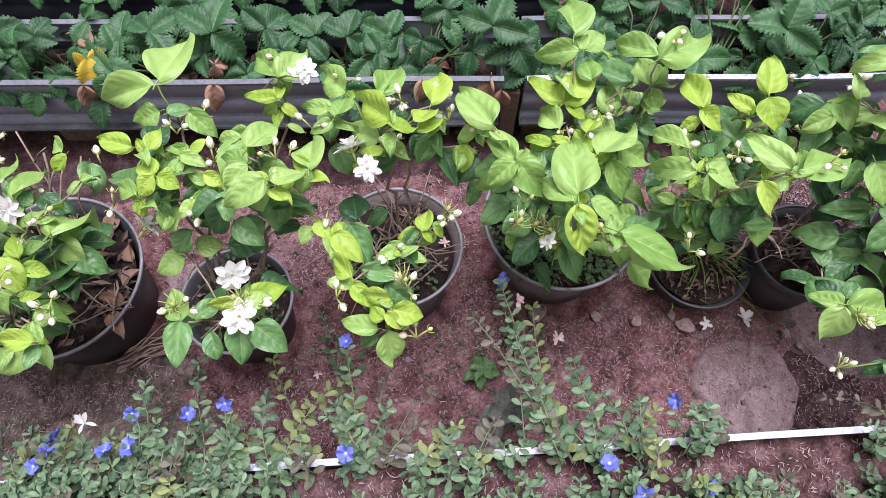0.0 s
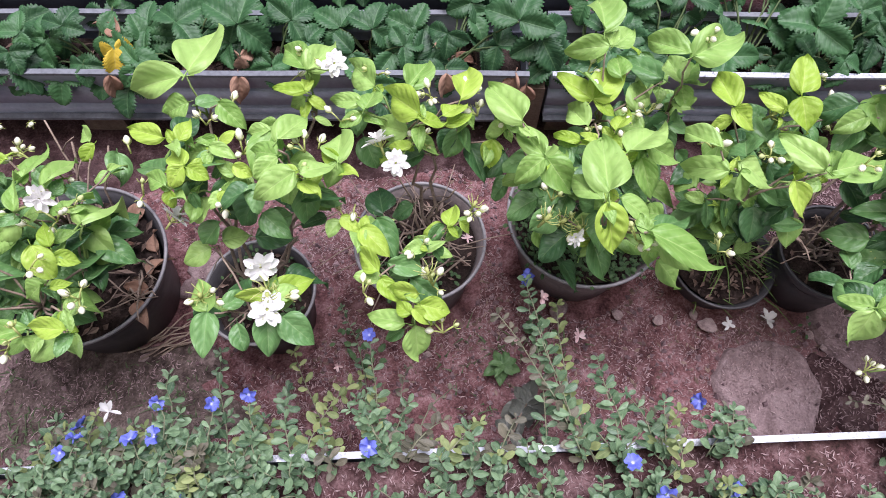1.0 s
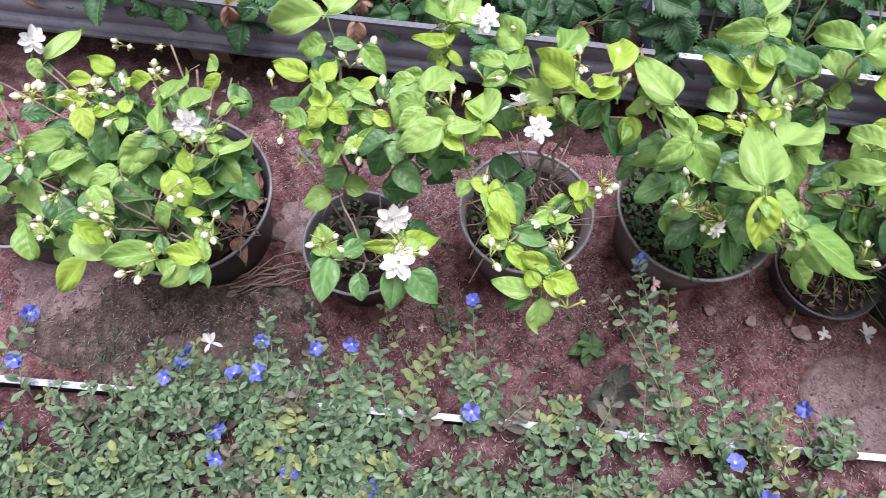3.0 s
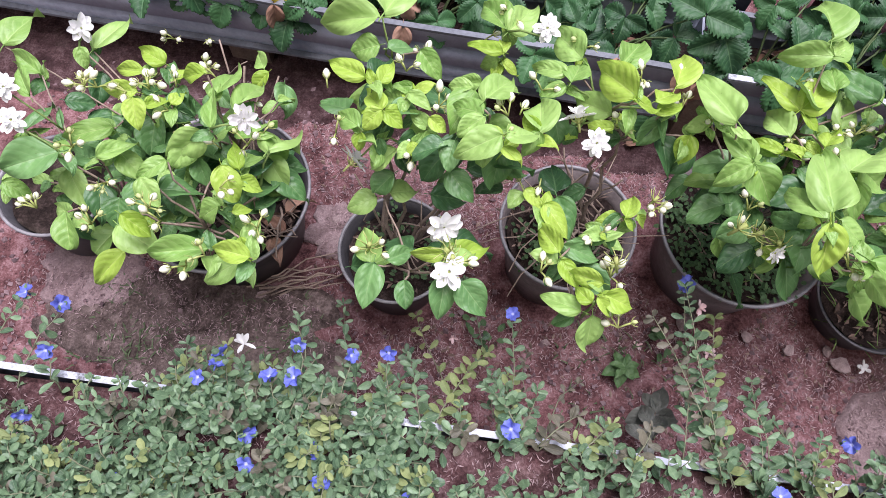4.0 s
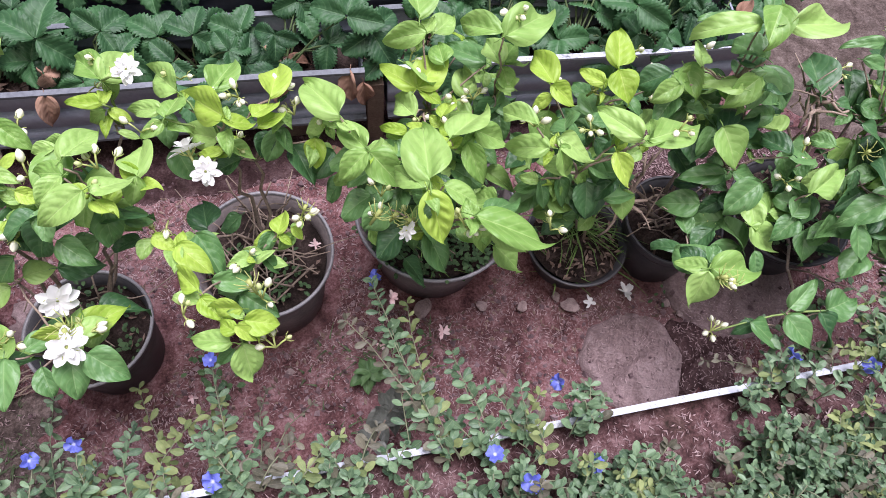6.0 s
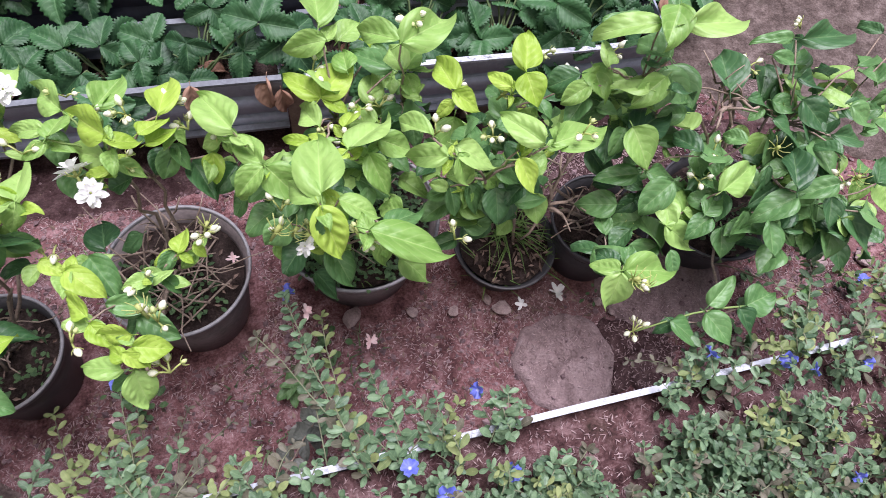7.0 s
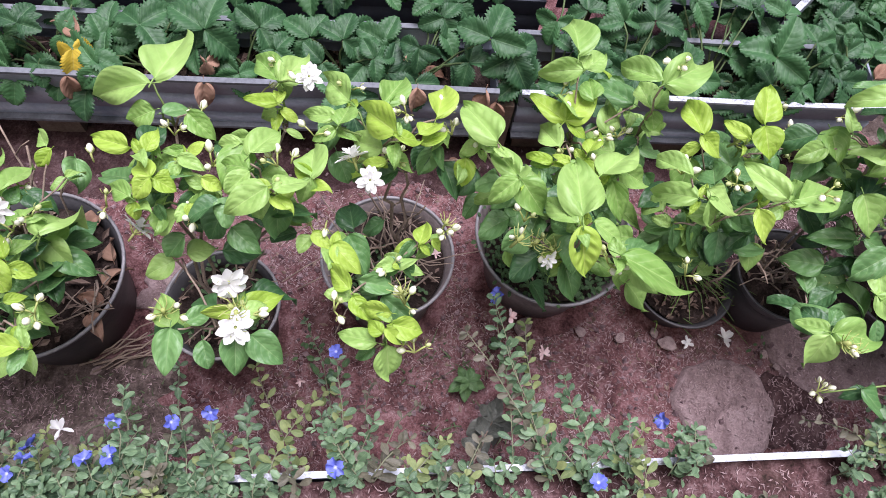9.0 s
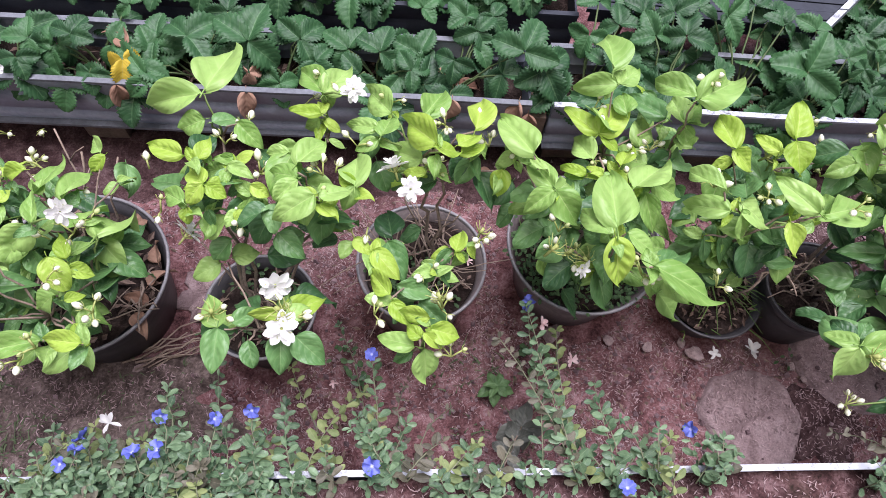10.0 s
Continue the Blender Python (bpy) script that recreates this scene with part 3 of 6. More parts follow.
def flower(parent, place, kind, tilt, turn, size=1.0):
    m = Matrix.Translation(place) @ pose(0, 0, 0, tilt, 0, turn) @ Matrix.Scale(size, 4)
    ob = part("flower", FLOWERS[kind], parent, m, "open white jasmine flower")
    c = new("calyx", CALYX_MESH)
    c.parent = ob
    return ob


def bud_cluster(parent, place, count, r):
    stalks = Build()
    root = Vector(place) - Vector((0, 0, 0.012))
    for k in range(count):
        a, e = r.uniform(0, 360), r.uniform(-10, 50)
        d = Vector((math.cos(radians(a)) * math.cos(radians(e)), math.sin(radians(a)) * math.cos(radians(e)), math.sin(radians(e))))
        tip = root + d * r.uniform(0.005, 0.011) + Vector((0, 0, 0.004))
        stalks.tube([root, root.lerp(tip, 0.6) + Vector((0, 0, 0.001)), tip], 0.0008, 0.0009, 4)
        q = d.to_track_quat("Z", "Y").to_matrix().to_4x4()
        part("bud", r.choice(BUDS_MESH), parent, Matrix.Translation(tip) @ q @ Matrix.Scale(r.uniform(0.75, 1.08), 4))
        for s in range(4):
            b = s * math.pi / 2 + a
            base = tip + q.to_3x3() @ Vector((0.0012 * math.cos(b), 0.0012 * math.sin(b), 0))
            stalks.tube([base, base + q.to_3x3() @ Vector((0.0022 * math.cos(b), 0.0022 * math.sin(b), 0.0020)), base + q.to_3x3() @ Vector((0.0034 * math.cos(b), 0.0034 * math.sin(b), 0.0045))], 0.0005, 0.0003, 3)
    part("bud_stalk", stalks.mesh("bud_stalk", CALYX), parent)


def bend(a, c, lift, r, steps=5, wander=0.006):
    """A limb's points from a to c, rising first."""
    a, c = Vector(a), Vector(c)
    pts = []
    for k in range(steps + 1):
        s = k / steps
        p = a.lerp(c, s) + Vector((0, 0, lift * math.sin(math.pi * s)))
        if 0 < k < steps:
            p += Vector((r.uniform(-wander, wander), r.uniform(-wander, wander), r.uniform(-wander, wander)))
        pts.append(p)
    return pts


# ---- where leaves, buds and flowers grow ----
# leaves: tone, base x y z (mm), heading, length (mm), pitch, width (%)
SHOOTS = {}
SHOOTS["2a"] = [
    ("g", -286, 514, 325, -179, 62, -13, 57), ("g", -283, 520, 325, 73, 70, -12, 75), ("g", -283, 493, 312, -171, 29, -19, 95),
    ("d", -275, 487, 315, 31, 28, -20, 89), ("g", -240, 463, 350, -44, 31, -18, 73)]
SHOOTS["2b"] = [
    ("y", -280, 419, 362, 160, 36, -6, 61), ("y", -267, 416, 360, 74, 25, 0, 66), ("g", -269, 434, 352, -58, 19, -21, 61),
    ("y", -262, 394, 355, 129, 29, -6, 74), ("y", -262, 394, 355, -137, 22, -18, 84), ("y", -261, 395, 352, -26, 21, -27, 84),
    ("g", -280, 380, 345, 144, 28, -10, 73), ("y", -280, 382, 335, -94, 16, -25, 84), ("g", -244, 417, 350, -24, 26, -22, 61)]
SHOOTS["2f"] = [
    ("y", -223, 398, 346, -25, 19, -24, 80), ("g", -225, 393, 332, -42, 18, -33, 84), ("y", -235, 381, 332, -77, 13, -32, 95),
    ("d", -234, 410, 330, -143, 18, -25, 57), ("d", -265, 384, 325, -70, 18, -54, 66), ("g", -241, 430, 342, -176, 17, -13, 61)]
SHOOTS["2c"] = [
    ("g", -178, 404, 372, 60, 43, -13, 68), ("g", -178, 392, 370, 155, 30, -15, 80), ("g", -176, 387, 374, -143, 26, -19, 70),
    ("g", -161, 371, 376, -155, 41, -22, 75), ("g", -158, 372, 372, 27, 33, -17, 75), ("d", -158, 381, 345, -100, 40, -52, 68),
    ("g", -129, 394, 352, -119, 26, -40, 73), ("d", -156, 383, 315, -5, 28, -30, 70), ("g", -181, 434, 352, 163, 24, -17, 61),
    ("g", -189, 427, 355, 172, 22, -18, 68), ("g", -129, 393, 352, 90, 44, -13, 77)]
SHOOTS["2d"] = [
    ("g", -165, 514, 327, 124, 44, -3, 68), ("g", -164, 514, 327, 56, 46, -6, 68), ("y", -167, 494, 322, 161, 36, -11, 57),
    ("g", -162, 526, 315, -92, 19, -40, 89), ("y", -167, 498, 305, -21, 22, -26, 77), ("g", -169, 498, 305, -170, 20, -29, 82),
    ("g", -162, 481, 295, -12, 20, -28, 61)]
SHOOTS["2e"] = [
    ("g", -256, 367, 255, 24, 29, -14, 90), ("g", -268, 362, 250, -155, 29, -5, 85), ("g", -260, 290, 266, 111, 34, 5, 80),
    ("d", -256, 285, 280, -95, 40, -18, 72), ("d", -246, 293, 268, 40, 27, -11, 75), ("d", -191, 268, 317, -92, 35, -19, 72),
    ("d", -227, 273, 281, -79, 25, -21, 75), ("d", -178, 264, 320, -41, 35, -21, 85), ("y", -195, 289, 310, -174, 28, -2, 55),
    ("g", -192, 285, 308, 27, 25, -12, 80), ("y", -195, 290, 299, 29, 44, -10, 60), ("d", -250, 283, 267, -164, 16, -2, 80)]
SHOOTS["3a"] = [
    ("g", -96, 478, 345, 124, 45, -9, 70), ("g", -109, 459, 348, 160, 34, -13, 57), ("g", -106, 447, 352, 71, 33, -12, 77),
    ("g", -109, 447, 346, -164, 24, -23, 66), ("y", -54, 425, 372, 130, 49, -11, 68), ("g", -66, 466, 358, 58, 39, -11, 80),
    ("y", -58, 422, 372, 11, 29, -24, 73), ("y", -35, 434, 358, 39, 31, -14, 73), ("y", -32, 430, 348, 37, 30, -15, 61),
    ("y", -18, 451, 358, 73, 44, -4, 68)]
SHOOTS["3b"] = [
    ("d", -13, 449, 315, -134, 34, -34, 66), ("d", -18, 449, 315, -57, 27, -37, 66), ("g", -59, 426, 335, -26, 26, -33, 66),
    ("y", -64, 416, 338, 165, 23, -20, 61), ("g", -66, 431, 335, 146, 39, -14, 68), ("g", -11, 449, 335, -44, 17, -46, 66),
    ("y", 14, 441, 305, -99, 29, -44, 84), ("d", -88, 448, 285, -126, 21, -42, 77), ("d", -96, 478, 330, -11, 15, -30, 66)]
SHOOTS["3c"] = [
    ("y", -132, 364, 305, -43, 22, -13, 66), ("y", -114, 353, 302, -47, 36, -6, 68), ("d", -101, 370, 285, -64, 43, -13, 66),
    ("y", -98, 307, 305, 128, 34, -5, 66), ("y", -96, 300, 308, -56, 26, -6, 66), ("d", -92, 326, 280, -9, 36, -15, 57),
    ("d", -52, 343, 278, -168, 21, -22, 97), ("d", -37, 373, 262, -132, 24, -17, 66), ("d", -49, 350, 262, -43, 25, -41, 62),
    ("y", -33, 368, 265, 73, 27, 0, 75), ("y", -33, 369, 262, -36, 16, -25, 70), ("y", -20, 375, 262, -44, 17, -34, 68),
    ("y", -60, 338, 285, -21, 8, -13, 91)]
SHOOTS["3d"] = [
    ("y", -62, 280, 318, 162, 29, -12, 66), ("y", -62, 270, 320, -16, 27, -17, 85), ("y", -68, 265, 325, -40, 21, -27, 62),
    ("y", -70, 264, 312, 139, 19, -12, 80), ("g", -76, 260, 300, 160, 36, -12, 62), ("g", -67, 257, 302, -86, 34, -49, 82),
    ("d", -78, 261, 280, -161, 22, -32, 70)]
SHOOTS["4a"] = [
    ("g", 128, 534, 345, 81, 56, -5, 68), ("g", 134, 522, 338, 171, 44, -13, 55), ("y", 118, 486, 302, 128, 47, -2, 66),
    ("y", 119, 486, 302, 48, 57, -2, 66), ("g", 112, 461, 292, 115, 38, -6, 77), ("y", 121, 489, 298, -38, 28, -16, 68),
    ("y", 100, 437, 302, 149, 28, -12, 55), ("y", 114, 431, 312, 136, 20, -16, 66), ("y", 133, 441, 312, 58, 33, -10, 61),
    ("d", 193, 505, 305, 134, 48, -12, 66), ("d", 185, 556, 285, -83, 36, -21, 75)]
SHOOTS["4b"] = [
    ("g", 192, 476, 378, 139, 43, -16, 59), ("g", 192, 473, 378, 32, 74, -6, 55), ("g", 203, 486, 320, -79, 24, -28, 89),
    ("g", 196, 476, 335, 100, 33, -8, 82), ("g", 197, 477, 335, 53, 38, -7, 61), ("g", 204, 484, 325, 17, 30, -18, 50),
    ("d", 193, 461, 290, 16, 41, -21, 77), ("d", 216, 503, 275, 166, 21, -27, 66)]
SHOOTS["4c"] = [
    ("g", 129, 396, 345, 41, 56, -15, 68), ("g", 161, 421, 315, -13, 41, -24, 68), ("d", 152, 461, 280, 124, 20, -29, 68),
    ("d", 176, 473, 275, 19, 30, -19, 68), ("g", 148, 402, 325, -73, 40, -29, 61), ("d", 145, 326, 330, 25, 44, -19, 57)]
SHOOTS["4d"] = [
    ("g", 38, 431, 348, 116, 62, -11, 64), ("g", 57, 402, 334, 116, 47, -9, 57), ("g", 57, 400, 334, -151, 34, -23, 68),
    ("g", 59, 400, 334, -49, 41, -31, 82), ("g", 27, 446, 322, -171, 22, -25, 70), ("d", 62, 404, 300, -159, 29, -24, 68),
    ("d", 91, 417, 290, 116, 28, -20, 68)]
SHOOTS["4e"] = [
    ("g", 98, 341, 372, 84, 67, -14, 68), ("g", 94, 335, 370, 119, 40, -14, 59), ("g", 111, 344, 358, -26, 37, -25, 66),
    ("g", 129, 310, 362, -20, 71, -17, 52), ("y", 95, 333, 372, -72, 48, -43, 68), ("g", 145, 319, 325, -32, 47, -20, 55),
    ("g", 138, 312, 332, -74, 24, -42, 89), ("d", 99, 336, 295, -69, 42, -35, 70), ("d", 70, 363, 295, -157, 30, -28, 95),
    ("d", 88, 357, 275, -85, 30, -39, 61), ("d", 113, 360, 285, -105, 26, -39, 77), ("d", 111, 360, 300, 128, 29, -20, 68)]
SHOOTS["5a"] = [
    ("y", 236, 439, 346, 102, 39, -1, 73), ("y", 233, 438, 347, -34, 32, -21, 75), ("y", 235, 433, 338, -168, 22, -26, 57),
    ("y", 321, 472, 317, 72, 45, 4, 80), ("y", 320, 469, 317, -78, 36, -23, 98), ("y", 303, 458, 312, 126, 30, -7, 66),
    ("d", 377, 471, 285, -24, 32, -23, 66), ("d", 373, 468, 285, -162, 17, -46, 66), ("d", 310, 468, 270, -122, 22, -42, 68),
    ("d", 333, 468, 265, -36, 24, -38, 68)]
SHOOTS["5b"] = [
    ("g", 193, 370, 387, 123, 38, -22, 50), ("g", 207, 363, 362, 144, 44, -36, 61), ("g", 215, 362, 368, -71, 30, -48, 82),
    ("g", 214, 369, 368, -24, 44, -26, 61), ("g", 298, 367, 350, 126, 49, -6, 61), ("g", 296, 387, 335, -152, 21, -36, 66),
    ("g", 308, 370, 342, 14, 71, -9, 50), ("y", 276, 364, 338, -68, 35, -39, 68), ("g", 315, 376, 332, 62, 30, -7, 55),
    ("d", 223, 382, 275, -82, 31, -38, 82), ("d", 245, 384, 270, -81, 33, -32, 70)]
SHOOTS["6a"] = [
    ("g", 424, 443, 395, 166, 58, -14, 52), ("g", 444, 455, 402, -124, 43, -13, 84), ("g", 443, 434, 400, 1, 64, -4, 55),
    ("d", 438, 425, 365, 115, 37, -15, 89), ("d", 468, 448, 325, -74, 49, -17, 84), ("d", 530, 417, 305, 71, 56, -5, 77),
    ("g", 396, 449, 335, 73, 37, -7, 68), ("g", 409, 459, 315, -166, 30, -19, 68), ("g", 381, 445, 315, -167, 33, -23, 73)]
SHOOTS["6d"] = [
    ("d", 464, 440, 305, 172, 35, -16, 68), ("d", 417, 399, 285, 22, 58, -9, 73), ("d", 416, 407, 285, -133, 32, -27, 84),
    ("d", 427, 368, 255, 168, 45, -16, 61), ("d", 436, 369, 255, -22, 53, -14, 59), ("d", 480, 360, 292, 116, 35, -11, 66),
    ("d", 477, 359, 290, 3, 45, -12, 66)]
SHOOTS["6b"] = [
    ("g", 483, 316, 290, 24, 60, -7, 61), ("d", 503, 325, 265, -118, 31, -28, 73), ("g", 463, 321, 245, -22, 26, -15, 73),
    ("g", 458, 318, 245, 138, 20, -20, 77), ("g", 441, 311, 240, -37, 47, -21, 68), ("d", 547, 371, 275, 128, 26, -22, 77),
    ("d", 439, 356, 220, -169, 32, -17, 68), ("d", 506, 349, 240, -158, 22, -25, 68)]
SHOOTS["7a"] = [
    ("d", 585, 391, 280, -52, 52, -16, 68), ("d", 620, 402, 290, -52, 49, -17, 73), ("d", 633, 462, 315, 3, 74, -7, 50),
    ("d", 625, 465, 315, 169, 44, -13, 48), ("g", 600, 454, 305, -21, 41, -10, 45), ("d", 615, 421, 305, -15, 42, -13, 66),
    ("d", 637, 358, 285, -14, 47, -12, 57), ("d", 629, 329, 290, 105, 30, -19, 61), ("d", 565, 303, 285, 63, 52, -7, 66),
    ("d", 666, 382, 295, -34, 43, -20, 66), ("d", 697, 428, 300, 20, 46, -6, 57), ("d", 591, 413, 270, -158, 22, -25, 68)]
SHOOTS["7b"] = [
    ("g", 576, 302, 270, -172, 52, -16, 66), ("g", 616, 302, 285, 178, 44, -19, 61), ("d", 617, 297, 265, -105, 36, -27, 77),
    ("d", 633, 285, 258, -72, 60, -21, 66), ("g", 635, 274, 270, -24, 42, -20, 89), ("d", 566, 345, 265, -114, 26, -34, 66),
    ("d", 542, 310, 235, -137, 33, -26, 68), ("d", 609, 294, 225, -132, 29, -30, 68), ("d", 671, 300, 270, 41, 46, -6, 68)]
SHOOTS["6c"] = [
    ("g", 372, 271, 250, 142, 32, -27, 73), ("g", 374, 269, 252, -5, 65, -15, 61), ("g", 371, 268, 250, -117, 44, -50, 78),
    ("d", 374, 279, 240, 119, 27, -10, 94), ("d", 384, 281, 235, 51, 22, 0, 88), ("d", 393, 328, 202, 84, 27, 3, 80)]
SHOOTS["7c"] = [
    ("g", 488, 233, 180, 31, 42, 20, 73), ("g", 530, 224, 180, 9, 41, 3, 100), ("d", 440, 227, 178, -45, 46, -16, 73),
    ("d", 479, 225, 182, -61, 47, -12, 71), ("d", 520, 222, 182, -73, 41, -23, 78), ("d", 601, 226, 180, -38, 32, -17, 82),
    ("d", 450, 227, 172, -169, 29, -23, 59)]
SHOOTS["1a"] = [
    ("g", -353, 352, 335, 85, 73, -41, 52), ("g", -362, 360, 310, -48, 33, -40, 89), ("g", -374, 335, 335, 48, 26, -21, 59),
    ("y", -368, 325, 348, 118, 28, 8, 51), ("y", -383, 326, 350, -63, 31, -28, 77), ("y", -371, 321, 338, -4, 22, -34, 77),
    ("y", -371, 294, 332, 32, 18, -22, 66), ("d", -374, 347, 295, -87, 33, -36, 68), ("d", -369, 320, 285, 53, 30, -24, 52),
    ("g", -371, 368, 335, 67, 33, -26, 59)]
SHOOTS["1b"] = [
    ("y", -360, 274, 329, -62, 21, -26, 65), ("y", -340, 250, 352, 174, 30, 7, 65), ("g", -380, 258, 335, -166, 44, 5, 50),
    ("g", -356, 256, 323, -144, 32, -3, 65), ("g", -401, 261, 302, -133, 19, -6, 80), ("g", -432, 328, 341, -140, 27, -4, 70),
    ("g", -452, 312, 336, -48, 28, -32, 80), ("y", -458, 278, 335, -23, 29, -32, 70), ("d", -433, 353, 285, -105, 32, -19, 70),
    ("d", -398, 333, 288, -17, 37, -28, 80), ("d", -481, 393, 285, -119, 31, -15, 70), ("d", -445, 305, 266, 11, 24, -25, 80)]
SHOOTS["1c"] = [
    ("g", -409, 362, 335, -153, 42, -28, 70), ("d", -425, 353, 305, -65, 27, -33, 68), ("d", -433, 356, 290, -112, 33, -26, 68),
    ("g", -410, 390, 345, 81, 49, -23, 57), ("g", -385, 383, 345, 87, 55, -26, 50), ("g", -395, 351, 362, 101, 38, -3, 39),
    ("y", -413, 404, 360, -179, 25, -18, 68), ("g", -410, 493, 250, 123, 25, 0, 80), ("y", -404, 490, 250, -136, 23, -24, 75),
    ("g", -391, 463, 240, 41, 22, -25, 52), ("d", -415, 315, 295, -169, 33, -26, 68), ("g", -388, 305, 315, -164, 29, -30, 77)]
SHOOTS["1d"] = [
    ("g", -681, 479, 254, 74, 53, 0, 70), ("g", -604, 502, 232, 65, 55, -1, 65), ("g", -513, 377, 296, -161, 46, 2, 55),
    ("y", -471, 376, 353, -74, 26, -30, 85), ("y", -473, 384, 328, 41, 24, -12, 60), ("y", -453, 392, 324, 65, 18, -2, 80),
    ("y", -462, 425, 314, 57, 28, -3, 70), ("y", -475, 439, 316, 159, 28, 11, 75), ("y", -483, 397, 328, -178, 31, 6, 55),
    ("y", -489, 424, 319, 179, 25, 6, 60), ("g", -610, 495, 246, -71, 23, -34, 80)]
SHOOTS["1e"] = [
    ("d", -548, 342, 302, -149, 48, 1, 80), ("g", -555, 340, 272, -59, 38, -29, 75), ("d", -478, 397, 296, -92, 38, -25, 75),
    ("g", -420, 364, 322, -129, 34, -13, 75), ("g", -548, 302, 263, -80, 35, -23, 70), ("y", -471, 299, 275, -110, 30, -15, 85),
    ("y", -468, 290, 281, 46, 16, -13, 80), ("y", -493, 278, 241, -126, 39, -8, 60), ("g", -493, 347, 308, -38, 32, -31, 70),
    ("g", -503, 333, 321, 42, 36, -14, 55), ("d", -586, 337, 245, -116, 13, -13, 80), ("d", -533, 333, 234, -100, 17, -19, 80)]
SHOOTS["1f"] = [
    ("d", -501, 373, 287, -58, 25, -30, 80), ("d", -568, 376, 280, 117, 23, 11, 50), ("g", -632, 451, 253, 152, 36, 15, 60),
    ("g", -625, 417, 263, 127, 39, 14, 60), ("d", -625, 384, 252, 70, 39, -4, 70), ("g", -611, 320, 271, -19, 27, -33, 70)]
SHOOTS["7d"] = [
    ("d", 693, 288, 153, -175, 40, -34, 70), ("d", 704, 286, 143, -91, 43, -19, 70), ("d", 623, 301, 125, 134, 33, -19, 70),
    ("d", 692, 308, 203, 176, 37, -34, 70), ("d", 726, 259, 182, 109, 31, -13, 70), ("d", 720, 325, 242, -154, 26, -38, 80),
    ("d", 612, 362, 218, -151, 26, -35, 70), ("d", 657, 351, 222, 174, 18, -34, 70), ("g", 755, 406, 272, -162, 28, -41, 70),
    ("d", 774, 477, 282, 117, 28, -12, 50), ("d", 775, 452, 282, 29, 28, 20, 50)]
# bud clusters: x y z (mm), count
BUDS = {}
BUDS["2"] = [
    (-249, 440, 360, 3), (-239, 484, 325, 3), (-217, 415, 348, 5), (-234, 376, 325, 5), (-313, 413, 360, 1), (-299, 373, 354, 2),
    (-157, 402, 368, 3), (-160, 532, 337, 3), (-186, 519, 316, 1), (-119, 376, 316, 1), (-147, 410, 360, 1), (-163, 374, 372, 2),
    (-183, 285, 317, 3), (-262, 302, 278, 3)]
BUDS["3"] = [
    (-94, 496, 351, 2), (-74, 468, 356, 3), (-45, 462, 360, 5), (-11, 465, 353, 3), (-1, 455, 336, 4), (-56, 425, 340, 4),
    (-129, 445, 350, 2), (-131, 371, 296, 2), (-8, 378, 282, 5), (-62, 340, 286, 3), (-50, 298, 299, 5), (-112, 290, 311, 3),
    (-43, 252, 304, 4)]
BUDS["4"] = [
    (25, 447, 335, 5), (116, 514, 316, 3), (204, 498, 389, 4), (152, 466, 312, 4), (173, 471, 305, 4), (116, 465, 293, 2),
    (134, 415, 334, 3), (119, 450, 294, 2), (64, 371, 316, 3), (61, 358, 297, 3), (84, 350, 298, 3), (124, 311, 354, 5),
    (205, 310, 323, 3), (163, 399, 299, 3)]
BUDS["5"] = [
    (247, 464, 326, 1), (207, 399, 354, 3), (212, 382, 350, 1), (257, 387, 354, 4), (367, 521, 285, 4), (389, 471, 255, 4),
    (339, 375, 354, 3), (402, 508, 248, 4)]
BUDS["1"] = [
    (-474, 407, 339, 3), (-454, 411, 334, 2), (-445, 447, 311, 5), (-456, 388, 331, 2), (-439, 377, 321, 2), (-386, 407, 331, 3),
    (-361, 368, 348, 2), (-369, 351, 355, 3), (-398, 354, 337, 1), (-378, 305, 363, 3), (-432, 283, 355, 4), (-423, 276, 348, 3),
    (-351, 287, 332, 4), (-376, 248, 360, 3), (-396, 244, 340, 3), (-511, 515, 263, 3), (-518, 384, 359, 5), (-509, 387, 356, 4),
    (-489, 392, 346, 4), (-477, 405, 335, 4), (-516, 332, 347, 4), (-474, 522, 263, 2), (-429, 437, 318, 4), (-489, 311, 329, 4),
    (-559, 292, 298, 4), (-494, 276, 319, 5)]
BUDS["6"] = [
    (442, 509, 286, 3), (396, 493, 269, 3), (483, 344, 273, 3), (503, 366, 285, 3), (576, 453, 302, 4), (379, 256, 262, 3)]
BUDS["7"] = [
    (645, 480, 321, 3), (627, 304, 290, 3), (408, 231, 161, 5)]
# blue flowers: x y z (mm)
BLUE = [
    (-324, 221, 200), (-238, 227, 190), (-272, 219, 195), (-392, 190, 214), (-344, 188, 205), (-321, 189, 207), (-394, 203, 205), (-411, 178, 200),
    (-120, 290, 169), (-116, 168, 215), (52, 340, 189), (132, 145, 200), (217, 204, 170), (224, 119, 190), (159, 114, 200), (568, 140, 190),
    (542, 156, 190), (635, 133, 180), (458, 180, 200), (559, 32, 190), (801, 249, 50), (-289, 128, 200), (-355, 134, 190), (-350, 108, 190),
    (-278, 101, 200), (-202, 94, 190), (167, 111, 190), (227, 118, 190), (-652, 256, 120), (-596, 243, 140), (-559, 122, 200), (-565, 184, 190),
    (-461, 78, 190)]
